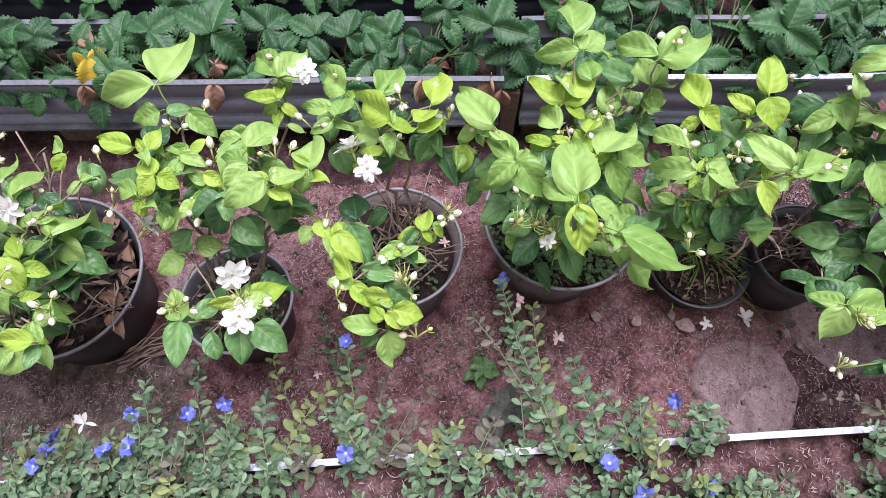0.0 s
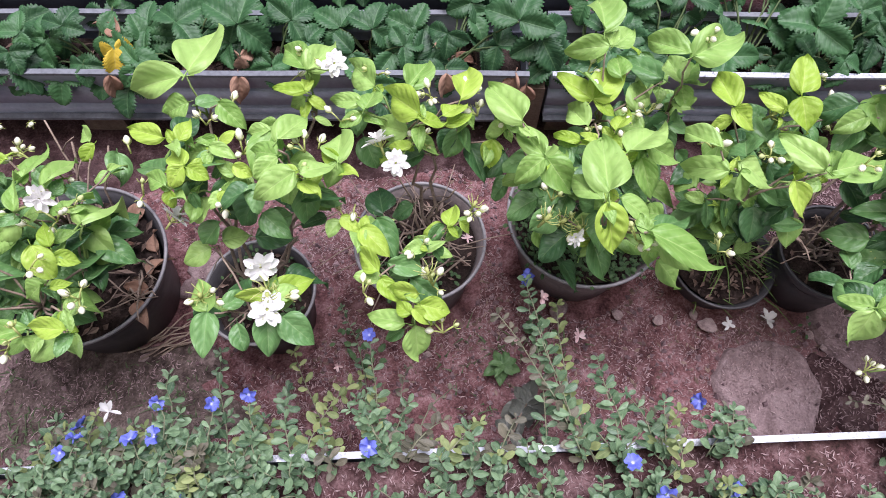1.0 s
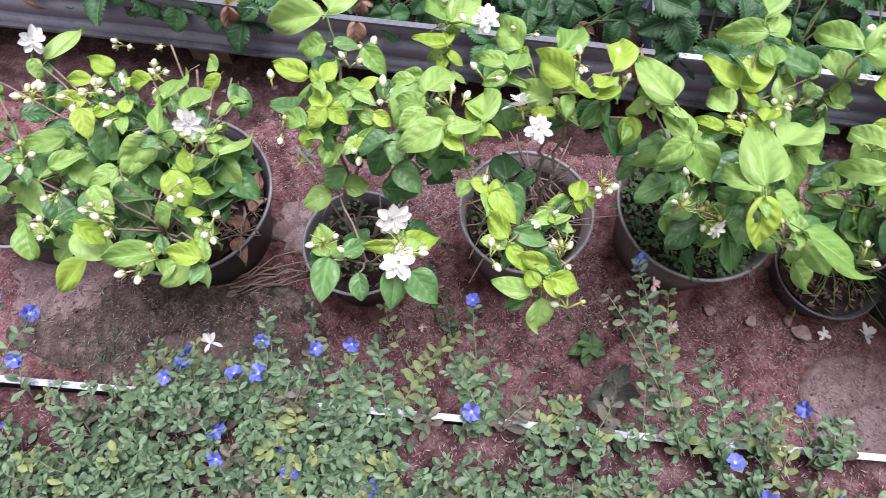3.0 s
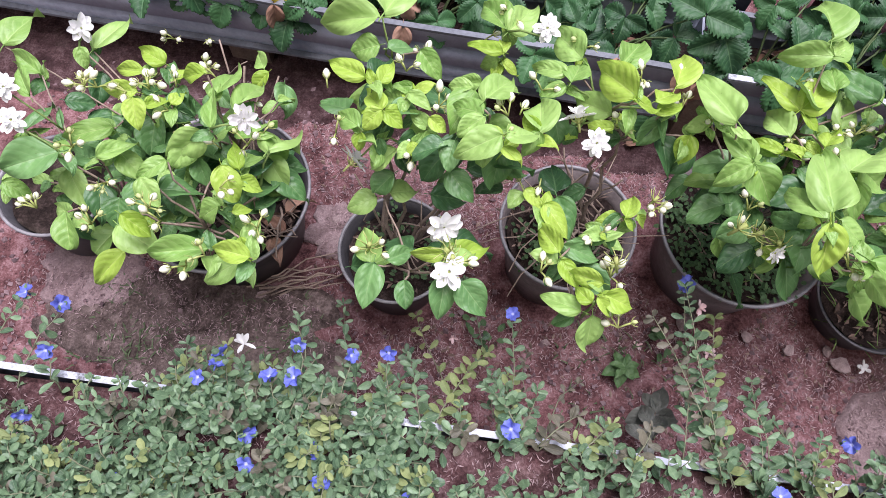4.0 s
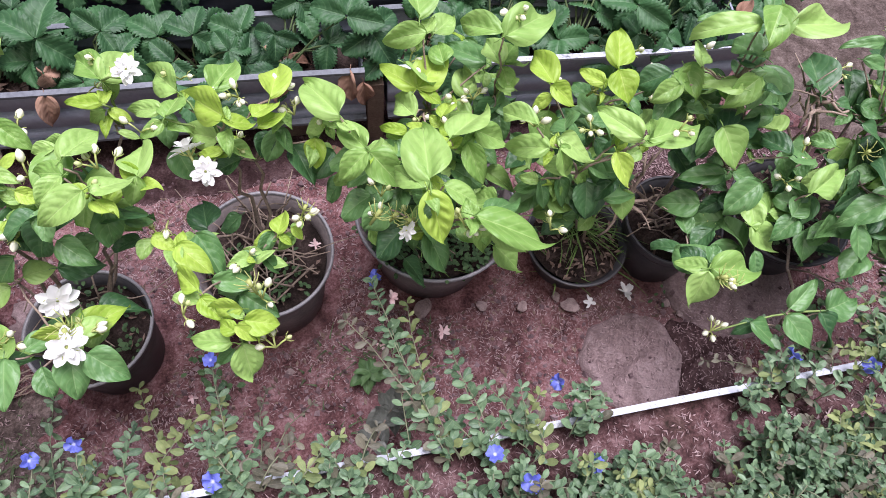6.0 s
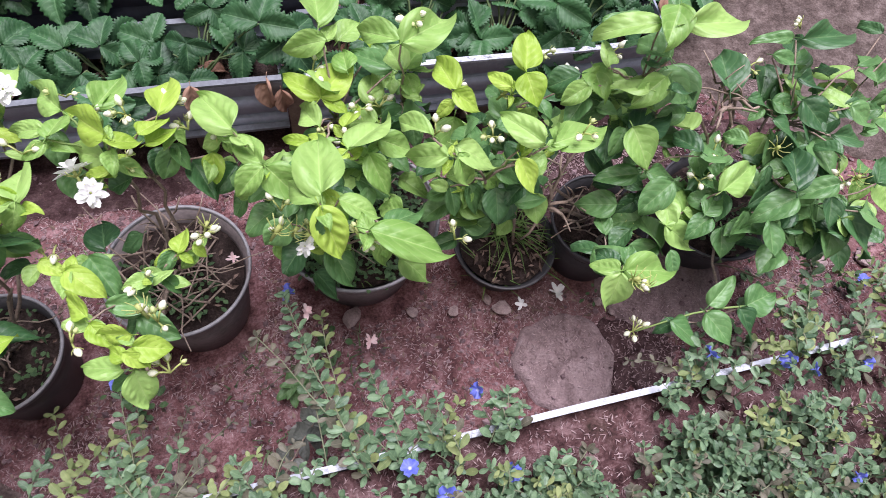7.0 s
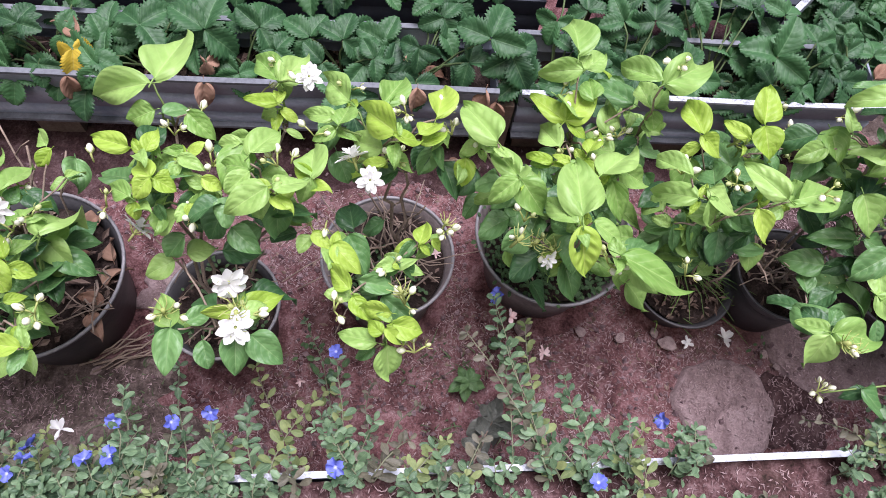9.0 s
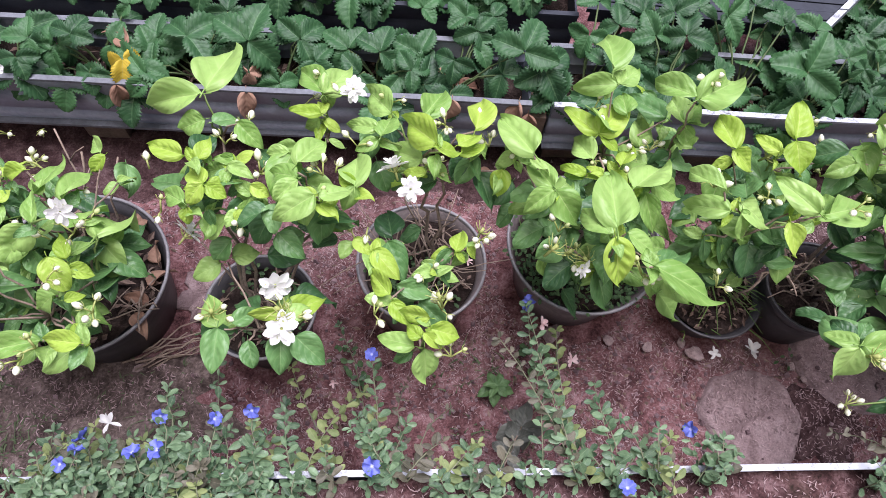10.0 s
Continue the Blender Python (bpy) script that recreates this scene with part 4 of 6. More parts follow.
# strawberry leaves: x y z (mm), heading, pitch, leaflet length (mm), shape
BERRY_LEAVES = []
BERRY_LEAVES += [
    (-566, 709, 183, -167, 7, 35, 0), (-581, 686, 173, -80, -42, 34, 1), (-541, 718, 162, -65, -45, 28, 2), (-514, 716, 183, 70, 14, 38, 3), (-365, 710, 189, 45, 5, 55, 0),
    (-286, 702, 190, 55, 14, 63, 1), (-322, 769, 173, 90, 25, 39, 2), (-454, 780, 172, 143, 25, 30, 0), (-496, 679, 152, -97, -36, 33, 1), (-532, 674, 133, -99, -34, 44, 2),
    (-446, 666, 124, -98, -34, 52, 0), (-448, 686, 172, -83, -39, 42, 5), (-471, 732, 172, 45, -1, 24, 6)]
BERRY_LEAVES += [
    (-156, 790, 189, -92, -42, 52, 4), (-116, 711, 163, 59, 19, 46, 1), (-75, 685, 158, 26, 6, 38, 2), (-251, 672, 143, -66, -37, 37, 0), (-273, 692, 153, -135, -25, 36, 1),
    (-190, 735, 142, 50, 13, 33, 2), (-286, 671, 167, -90, -38, 28, 6), (-58, 783, 172, 43, 17, 34, 0), (-16, 694, 168, -115, -37, 37, 1), (18, 746, 168, -46, -30, 43, 2),
    (74, 686, 197, 67, 25, 57, 3), (103, 673, 179, -49, -25, 55, 0), (2, 767, 173, 128, 16, 36, 1)]
BERRY_LEAVES += [
    (40, 768, 173, -38, -27, 36, 2), (174, 743, 168, -110, -42, 39, 0), (262, 731, 181, 104, 19, 43, 1), (305, 731, 182, 89, 24, 52, 2), (305, 720, 162, -130, -44, 31, 0),
    (335, 733, 162, -40, -15, 31, 1), (374, 764, 163, -37, -13, 38, 2), (431, 764, 178, 53, 30, 41, 3), (428, 756, 167, -62, -29, 27, 0), (451, 659, 196, 61, 29, 61, 4),
    (544, 676, 182, -168, -45, 26, 1), (572, 712, 182, 31, 30, 22, 2), (269, 710, 152, -110, -42, 31, 0)]
BERRY_LEAVES += [
    (215, 752, 178, 95, 12, 40, 0), (250, 770, 184, 60, 10, 38, 1), (292, 765, 190, 110, 14, 42, 3), (330, 778, 186, 80, 10, 38, 2), (365, 758, 192, 45, 12, 44, 4),
    (410, 782, 190, 95, 16, 42, 0), (446, 748, 186, 70, 8, 40, 1), (495, 745, 182, 50, 6, 42, 2), (530, 700, 178, 20, 4, 38, 0), (270, 795, 180, 130, 18, 36, 2),
    (190, 790, 182, 100, 15, 40, 1), (345, 800, 188, 70, 20, 36, 0)]
BERRY_LEAVES += [
    (423, 667, 132, -117, -43, 31, 1), (536, 655, 132, -51, -14, 31, 2), (457, 660, 127, 18, 23, 30, 0), (240, 781, 173, 121, 13, 38, 1)]


# ---- pots ----
def pot(x, y, r, height, label, soil_drop=0.022, tilt=(0, 0), taper=0.80, rim=RIM, shell=PLASTIC):
    ob = thing("flower_pot", (x, y, 0), label, "flower pot", "black plastic pots in a row")
    ob.rotation_euler = (radians(tilt[0]), radians(tilt[1]), 0)
    t = 0.0022
    prof = [(0.001, 0.0), (r * taper, 0.0), (r * (taper + 0.12), height * 0.62), (r * (taper + 0.125), height * 0.76), (r * (taper + 0.16), height * 0.78), (r - 0.0012, height * 0.968)]
    prof += [(r - 0.0012 - t, height * 0.968), (r * (taper + 0.15) - t, height * 0.75), (r * taper - t, 0.004), (0.001, 0.004)]
    body = new("body", lathe(prof, 56, 0.006).mesh("body", shell))
    body.parent = ob
    lip = new("rim", lathe([(r - 0.0032, height * 0.965), (r - 0.0030, height * 0.995), (r - 0.0014, height), (r + 0.0004, height * 0.994), (r + 0.0006, height * 0.972), (r - 0.0014, height * 0.962)], 56, 0.006).mesh("rim", rim))
    lip.parent = ob
    tagged(lip, "rolled rim, worn grey")
    b = Build()
    rings, sides = 9, 40
    rs = r * (taper + 0.13)
    verts = [(rs * i / rings * math.cos(2 * math.pi * k / sides), rs * i / rings * math.sin(2 * math.pi * k / sides),
              height - soil_drop + height_noise(x + rs * i / rings * math.cos(2 * math.pi * k / sides), y + rs * i / rings * math.sin(2 * math.pi * k / sides), 0.03, 0.009, 4.0)) for i in range(rings + 1) for k in range(sides)]
    b.put(verts, [(i * sides + k, (i + 1) * sides + k, (i + 1) * sides + (k + 1) % sides, i * sides + (k + 1) % sides) for i in range(rings) for k in range(sides)])
    s = new("soil", b.mesh("soil", POT_SOIL))
    s.parent = ob
    tagged(s, "dark crumbly potting soil")
    return ob


def scatter(b, r, x, y, z, radius, count, size, flat=25):
    """Small folded flakes lying about a place."""
    for _ in range(count):
        a, q = r.uniform(0, 2 * math.pi), radius * math.sqrt(r.random())
        m = Matrix.Translation((x + q * math.cos(a), y + q * math.sin(a), z + r.uniform(0, 0.006))) @ pose(0, 0, 0, r.uniform(-flat, flat), r.uniform(-flat, flat), r.uniform(0, 360))
        l, w = size * r.uniform(0.6, 1.4), size * r.uniform(0.25, 0.5)
        b.put([(0, -l / 2, 0), (w / 2, 0, w * 0.3), (0, l / 2, 0), (-w / 2, 0, w * 0.3), (0, 0, -w * 0.1)], [(0, 1, 4), (1, 2, 4), (2, 3, 4), (3, 0, 4)], None, m)
    return b


def grass_tuft(b, r, x, y, z, count, length, spread):
    for _ in range(count):
        a = r.uniform(0, 2 * math.pi)
        l, w = length * r.uniform(0.5, 1.2), r.uniform(0.0010, 0.0022)
        d, side = Vector((math.cos(a), math.sin(a), 0)), Vector((-math.sin(a), math.cos(a), 0))
        p0 = Vector((x, y, z)) + d * r.uniform(0, 0.02)
        reach = l * r.uniform(0.3, 1.0) * spread
        v = []
        for s in (0, 0.35, 0.7, 1.0):
            c = p0 + d * reach * s * s + Vector((0, 0, l * (s - 0.55 * spread * s * s)))
            v += [c - side * w * (1 - s * 0.9), c + side * w * (1 - s * 0.9)]
        b.put(v, [(0, 1, 3, 2), (2, 3, 5, 4), (4, 5, 7, 6)])


def sprout(b, r, x, y, z, count, size):
    """Tiny round weed leaves close to the soil."""
    for _ in range(count):
        a, q = r.uniform(0, 2 * math.pi), r.random()
        m = facing((x + 0.02 * q * math.cos(a), y + 0.02 * q * math.sin(a), z + r.uniform(0.002, 0.018)), math.degrees(a), r.uniform(-20, 25), r.uniform(-30, 30), size * r.uniform(0.6, 1.3), size * r.uniform(0.5, 0.9))
        b.put([(0, 0, 0), (0.45, 0.35, 0.08), (0.4, 0.75, 0.08), (0, 1, -0.05), (-0.4, 0.75, 0.08), (-0.45, 0.35, 0.08), (0, 0.5, 0)], [(0, 1, 6), (1, 2, 6), (2, 3, 6), (3, 4, 6), (4, 5, 6), (5, 0, 6)], [(0.5, 0), (0.9, 0.35), (0.9, 0.75), (0.5, 1), (0.1, 0.75), (0.1, 0.35), (0.5, 0.5)], m)


POTS = {
    "1": (-0.470, 0.407, 0.104, 0.125, "large black plastic pot with a worn rim and dry leaves"),
    "2": (-0.257, 0.369, 0.067, 0.108, "small black plastic pot with a pale grey rim"),
    "3": (-0.063, 0.417, 0.079, 0.130, "black plastic pot full of twigs and moss"),
    "4": (0.144, 0.447, 0.098, 0.122, "wide black plastic pot overgrown with small weeds"),
    "5": (0.330, 0.405, 0.068, 0.055, "low black plastic pot with a grass tuft"),
    "6": (0.446, 0.392, 0.064, 0.100, "black plastic pot with bare branching stems"),
    "7": (0.618, 0.386, 0.082, 0.085, "black plastic pot in the shade of dark leaves"),
    "0": (-0.672, 0.392, 0.068, 0.112, "black plastic pot half hidden under jasmine leaves"),
}
DROP = {k: 0.024 if k in "236" else 0.010 if k == "5" else 0.020 for k in POTS}
for k, (x, y, r, h, text) in POTS.items():
    pot(x, y, r, h, text, DROP[k], (0, 0), 0.74, PLASTIC if k in "567" else RIM, DUSTY if k in "34" else PLASTIC)

rnd = random.Random(5)
for k, (count, size) in {"1": (150, 0.016), "2": (50, 0.010), "3": (60, 0.010), "5": (130, 0.011), "6": (45, 0.011), "7": (40, 0.011), "4": (40, 0.010)}.items():
    x, y, r, h, _ = POTS[k]
    solid("leaf_litter", scatter(Build(), rnd, x, y, h - DROP[k] + 0.003, r * 0.86, count, size, 35).mesh("leaf_litter", CHIPS, False), "dry brown leaf bits on the potting soil", "leaf litter", "", "stuff")

weeds = Build()
for k, n in (("4", 190), ("3", 48), ("7", 24), ("2", 14)):
    x, y, r, h, _ = POTS[k]
    for _ in range(n):
        a, q = rnd.uniform(0, 2 * math.pi), r * 0.85 * math.sqrt(rnd.random())
        if k == "3" and math.sin(a) > 0.2:
            continue
        sprout(weeds, rnd, x + q * math.cos(a), y + q * math.sin(a), h - DROP[k] + 0.004, 7, 0.007)
solid("pot_weeds", weeds.mesh("pot_weeds", WEED), "tiny dark green weeds growing in the pots", "weeds", "", "stuff")

tufts = Build()
for k in range(5):
    grass_tuft(tufts, rnd, 0.335 + rnd.uniform(-0.03, 0.03), 0.425 + rnd.uniform(-0.03, 0.03), 0.03, 22, 0.09, 0.95)
grass_tuft(tufts, rnd, 0.30, 0.372, 0.02, 8, 0.08, 1.0)
grass_tuft(tufts, rnd, 0.365, 0.375, 0.02, 8, 0.09, 1.1)
for k in range(6):
    grass_tuft(tufts, rnd, 0.14 + rnd.uniform(-0.08, 0.08), 0.45 + rnd.uniform(-0.08, 0.06), 0.09, 8, 0.04, 1.0)
solid("grass_tuft", tufts.mesh("grass_tuft", GRASS), "thin green grass growing in a low pot", "grass", "", "stuff")


# ---- potted jasmine ----
OPEN = {
    "2": [(-0.198, 0.309, 0.325, 0, 58, 20), (-0.189, 0.268, 0.328, 1, 20, 60), (-0.288, 0.372, 0.300, 1, 70, 140), (-0.132, 0.493, 0.362, 2, 30, 0)],
    "3": [(-0.094, 0.427, 0.330, 1, 50, 200), (-0.079, 0.399, 0.338, 2, 42, 10)],
    "4": [(0.078, 0.326, 0.320, 1, 60, 40)],
    "1": [(-0.360, 0.350, 0.387, 2, 62, 5), (-0.610, 0.511, 0.255, 1, 55, 80), (-0.598, 0.384, 0.330, 2, 25, 30), (-0.580, 0.352, 0.330, 2, 30, 75)],
}
# spidery calyxes whose flowers have dropped
SPENT = {
    "2": [(-0.193, 0.284, 0.335, 1.2), (-0.187, 0.278, 0.338, 1.1), (-0.262, 0.300, 0.285, 1.2)],
    "3": [(-0.055, 0.300, 0.325, 1.1), (-0.004, 0.392, 0.268, 1.0)],
    "4": [(0.060, 0.354, 0.308, 1.3), (0.074, 0.350, 0.306, 1.2), (0.082, 0.336, 0.320, 1.1)],
    "5": [(0.300, 0.462, 0.300, 1.1), (0.372, 0.470, 0.290, 1.2)],
    "6": [(0.379, 0.255, 0.262, 1.3), (0.388, 0.252, 0.258, 1.1), (0.430, 0.345, 0.205, 1.2)],
    "7": [(0.640, 0.305, 0.285, 1.2), (0.565, 0.352, 0.290, 1.2)],
}
TEXT = {
    "1": "bushy jasmine with bright green leaves, many buds and white flowers",
    "2": "leggy jasmine with yellow-green leaves, buds and open white flowers",
    "3": "jasmine with a bright yellow-green front shoot and white buds",
    "4": "dense jasmine with broad glossy leaves and clusters of buds",
    "5": "jasmine with long pointed yellow-green leaves and bare twigs",
    "6": "jasmine with dark green leaves on bare woody branches",
    "7": "dark-leaved jasmine spreading over its pot, few buds",
}
FILL = {"1": 115, "2": 60, "3": 16, "4": 110, "5": 100, "6": 90, "7": 150}


CHEWED = {tuple(SHOOTS["4e"][4][1:3])}


def jasmine(key):
    r = random.Random(100 + int(key))
    px, py, pr, ph, _ = POTS[key]
    base = Vector((px, py, ph - 0.024))
    plant = thing("jasmine_plant", base, TEXT[key], "jasmine plant", "potted jasmine plants")
    nodes = []
    for name in sorted(SHOOTS):
        if name[0] != key:
            continue
        rows = SHOOTS[name]
        starts = [Vector((q[1], q[2], q[3])) / 1000 for q in rows]
        centre = sum(starts, Vector()) / len(starts)
        knot = centre - Vector((0, 0, 0.045))
        root = base + Vector((r.uniform(-0.02, 0.02), r.uniform(-0.02, 0.02), -0.01))
        limb = bend(root, knot, 0.012, r, 6, 0.008)
        stem = Build()
        stem.tube(limb, 0.0024, 0.0014, 6)
        part("stem", stem.mesh("stem", BARK), plant, None, "pale brown woody stem")
        # twigs gather the leaf pairs that start close to one another
        left = list(range(len(rows)))
        while left:
            i = left.pop(0)
            near = [j for j in left if (starts[j] - starts[i]).length < 0.016]
            for j in near:
                left.remove(j)
            tip = sum((starts[j] for j in [i, *near]), Vector()) / (1 + len(near))
            twig = Build()
            origin = limb[-1] if (tip - knot).length < 0.10 else limb[3]
            twig.tube(bend(origin, tip - Vector((0, 0, 0.003)), 0.004, r, 4, 0.003), 0.0013, 0.0009, 5)
            part("twig", twig.mesh("twig", GREEN_STEM if tip.z > 0.30 and key not in "67" and (tip - origin).length < 0.06 else BARK), plant)
            nodes.append(tip)
        for tone, x, y, z, heading, length, pitch, width in rows:
            tone = {"y": "g", "g": "d", "d": r.choice("dkk")}[tone] if key == "7" else r.choice("ddk") if key == "6" and tone == "d" else tone
            l = 1.04 * length / 1000
            part("leaf", EATEN if (x, y) in CHEWED else r.choice(LEAVES[tone]), plant, facing(Vector((x, y, z)) / 1000, heading, pitch + r.uniform(-4, 6), 16 * math.cos(radians(heading)) + r.uniform(-14, 14), l, max(0.4, width / 100) * l * 0.88))
    # older leaves under the canopy, growing from the same twigs
    for k in range(FILL[key]):
        n = r.choice(nodes)
        p = n.lerp(base, r.uniform(0.06, 0.16 if key in "23" else 0.22 if key in "67" else 0.34)) + Vector((r.uniform(-0.03, 0.03), r.uniform(-0.03, 0.03), r.uniform(-0.02, 0.005)))
        if p.z < (0.20 if key in "67" else 0.17) or (p.xy - base.xy).length > pr + (0.11 if key in "67" else 0.045):
            continue
        l = r.uniform(0.028, 0.048) if key in "67" else r.uniform(0.024, 0.042)
        part("leaf", r.choice(LEAVES[r.choice("kddg" if key in "67" else "gdddkk" if key == "1" else "ggddkk")]), plant, facing(p, r.uniform(0, 360), r.uniform(-35, 5), r.uniform(-30, 30), l, l * r.uniform(0.6, 0.85)))
    # small young leaves beside the shoot tips
    for n in nodes:
        if key in "67" or r.random() < 0.35:
            continue
        turn = r.uniform(0, 360)
        for k in range(2):
            l = r.uniform(0.014, 0.024)
            part("leaf", r.choice(LEAVES[r.choice("ggd" if key == "1" else "ygg")]), plant, facing(n - Vector((0, 0, r.uniform(0.004, 0.016))), turn + 180 * k + r.uniform(-20, 20), r.uniform(-5, 40), r.uniform(-25, 25), l, l * r.uniform(0.55, 0.75)))
    for x, y, z, count in BUDS.get(key, []):
        bud_cluster(plant, (x / 1000, y / 1000, z / 1000), count, r)
    for x, y, z, kind, tilt, turn in OPEN.get(key, []):
        flower(plant, (x, y, z), kind, tilt, turn, 0.82 if kind == 2 else 0.6 if key == "4" else 0.95)
        stalk = Build()
        near = min(nodes, key=lambda q: (q - Vector((x, y, z))).length)
        stalk.tube(bend(near, (x, y, z - 0.012), 0.004, r, 3, 0.001), 0.0012, 0.0010, 4)
        part("flower_stalk", stalk.mesh("flower_stalk", GREEN_STEM), plant)
    for x, y, z, size in SPENT.get(key, []):
        part("calyx", CALYX_MESH, plant, Matrix.Translation((x, y, z)) @ pose(0, 0, 0, r.uniform(-35, 35), r.uniform(-35, 35), r.uniform(0, 360)) @ Matrix.Scale(size, 4), "spidery yellow-green calyx")
    return plant


plants = {k: jasmine(k) for k in "1234567"}


def twig_tangle(key, count, reach, label):
    """Thin dead twigs criss-crossing over the soil of a pot."""
    r = random.Random(61 + int(key))
    x, y, pr, h, _ = POTS[key]
    for _ in range(count):
        a, q = r.uniform(0, 2 * math.pi), pr * 0.8 * r.random()
        p = Vector((x + q * math.cos(a), y + q * math.sin(a), h - 0.022 + r.uniform(0, 0.012)))
        b = a + math.pi + r.uniform(-1.4, 1.4)
        l = pr * r.uniform(0.6, reach)
        e = p + Vector((l * math.cos(b), l * math.sin(b), r.uniform(0.0, 0.05)))
        b = Build()
        b.tube(bend(p, e, 0.006, r, 4, 0.004), r.uniform(0.0009, 0.0017), 0.0006, 5)
        part("dry_twig", b.mesh("dry_twig", BARK), plants[key], None, label)


def bare_twigs(key, rows, label):
    """Leafless dry branches standing in a pot."""
    r = random.Random(31 + int(key))
    x, y, pr, h, _ = POTS[key]
    b = Build()
    for ax, ay, az, cx, cy, cz, rad in rows:
        pts = bend((ax, ay, az), (cx, cy, cz), 0.006, r, 5, 0.005)
        b.tube(pts, rad, rad * 0.55, 5)
        for q in (2, 3, 4):
            if r.random() < 0.7:
                e = pts[q] + Vector((r.uniform(-0.03, 0.03), r.uniform(-0.03, 0.03), r.uniform(0.0, 0.03)))
                b.tube([pts[q], pts[q].lerp(e, 0.5) + Vector((0, 0, 0.003)), e], rad * 0.5, rad * 0.3, 4)
    part("dry_branch", b.mesh("dry_branch", BARK), plants[key], None, label)


twig_tangle("3", 34, 1.6, "pale dead twig")
twig_tangle("1", 18, 1.1, "pale dead twig")
twig_tangle("2", 6, 1.2, "pale dead twig")
twig_tangle("6", 16, 1.5, "pale dead twig")
twig_tangle("4", 8, 1.2, "pale dead twig")
bare_twigs("1", [(-0.45, 0.43, 0.11, -0.435, 0.50, 0.24, 0.0022), (-0.44, 0.44, 0.11, -0.40, 0.50, 0.23, 0.0018), (-0.43, 0.43, 0.11, -0.47, 0.53, 0.24, 0.0018), (-0.40, 0.40, 0.11, -0.385, 0.33, 0.13, 0.0016), (-0.41, 0.37, 0.11, -0.37, 0.36, 0.13, 0.0015), (-0.39, 0.42, 0.105, -0.375, 0.38, 0.13, 0.0015)], "grey leafless branches")
bare_twigs("2", [(-0.25, 0.37, 0.09, -0.19, 0.385, 0.22, 0.0026), (-0.25, 0.37, 0.09, -0.30, 0.40, 0.22, 0.0018), (-0.24, 0.38, 0.09, -0.245, 0.33, 0.20, 0.0022), (-0.22, 0.385, 0.2, -0.14, 0.41, 0.23, 0.0015)], "thin dark woody branches")
bare_twigs("3", [(-0.07, 0.44, 0.11, -0.13, 0.44, 0.15, 0.0020), (-0.06, 0.44, 0.11, -0.02, 0.445, 0.20, 0.0018), (-0.08, 0.45, 0.11, -0.04, 0.47, 0.19, 0.0016), (-0.06, 0.43, 0.11, -0.085, 0.475, 0.20, 0.0018), (-0.09, 0.43, 0.11, -0.04, 0.42, 0.14, 0.0018), (-0.02, 0.40, 0.11, -0.06, 0.36, 0.15, 0.0016)], "tangle of grey dry twigs")
bare_twigs("6", [(0.43, 0.40, 0.08, 0.36, 0.43, 0.17, 0.0030), (0.44, 0.39, 0.08, 0.40, 0.36, 0.20, 0.0028), (0.45, 0.38, 0.08, 0.43, 0.32, 0.20, 0.0022), (0.46, 0.40, 0.08, 0.49, 0.37, 0.21, 0.0028), (0.44, 0.41, 0.08, 0.46, 0.48, 0.25, 0.0030), (0.45, 0.40, 0.08, 0.52, 0.36, 0.22, 0.0022), (0.352, 0.391, 0.17, 0.361, 0.414, 0.24, 0.0026), (0.352, 0.391, 0.17, 0.382, 0.417, 0.26, 0.0024), (0.352, 0.391, 0.17, 0.334, 0.407, 0.235, 0.0018), (0.352, 0.391, 0.17, 0.411, 0.386, 0.178, 0.0024), (0.352, 0.391, 0.17, 0.392, 0.363, 0.15, 0.0026), (0.43, 0.40, 0.09, 0.352, 0.391, 0.17, 0.0032), (0.352, 0.391, 0.17, 0.325, 0.372, 0.13, 0.0024), (0.445, 0.362, 0.15, 0.485, 0.365, 0.18, 0.0022)], "pale bare branches")
bare_twigs("7", [(0.60, 0.38, 0.08, 0.62, 0.50, 0.25, 0.0032), (0.61, 0.37, 0.08, 0.68, 0.50, 0.27, 0.0024), (0.60, 0.36, 0.08, 0.52, 0.42, 0.26, 0.0030), (0.64, 0.37, 0.07, 0.665, 0.27, 0.150, 0.0020), (0.665, 0.27, 0.150, 0.593, 0.225, 0.172, 0.0017), (0.60, 0.37, 0.10, 0.54, 0.413, 0.283, 0.0030), (0.54, 0.413, 0.285, 0.518, 0.400, 0.273, 0.0036), (0.535, 0.412, 0.283, 0.513, 0.422, 0.281, 0.0022), (0.54, 0.413, 0.285, 0.524, 0.439, 0.300, 0.0020), (0.54, 0.413, 0.285, 0.566, 0.402, 0.291, 0.0024)], "pale grey bare branches, one broken off")


# the long low shoot that reaches out over the soil
shoot = Build()
shoot.tube([Vector(p) for p in ((0.597, 0.226, 0.172), (0.566, 0.222, 0.175), (0.538, 0.223, 0.176), (0.504, 0.228, 0.175), (0.470, 0.230, 0.173), (0.436, 0.229, 0.168), (0.406, 0.228, 0.160))], 0.0016, 0.0010, 6)
part("stem", shoot.mesh("stem", GREEN_STEM), plants["7"], None, "long green trailing stem")


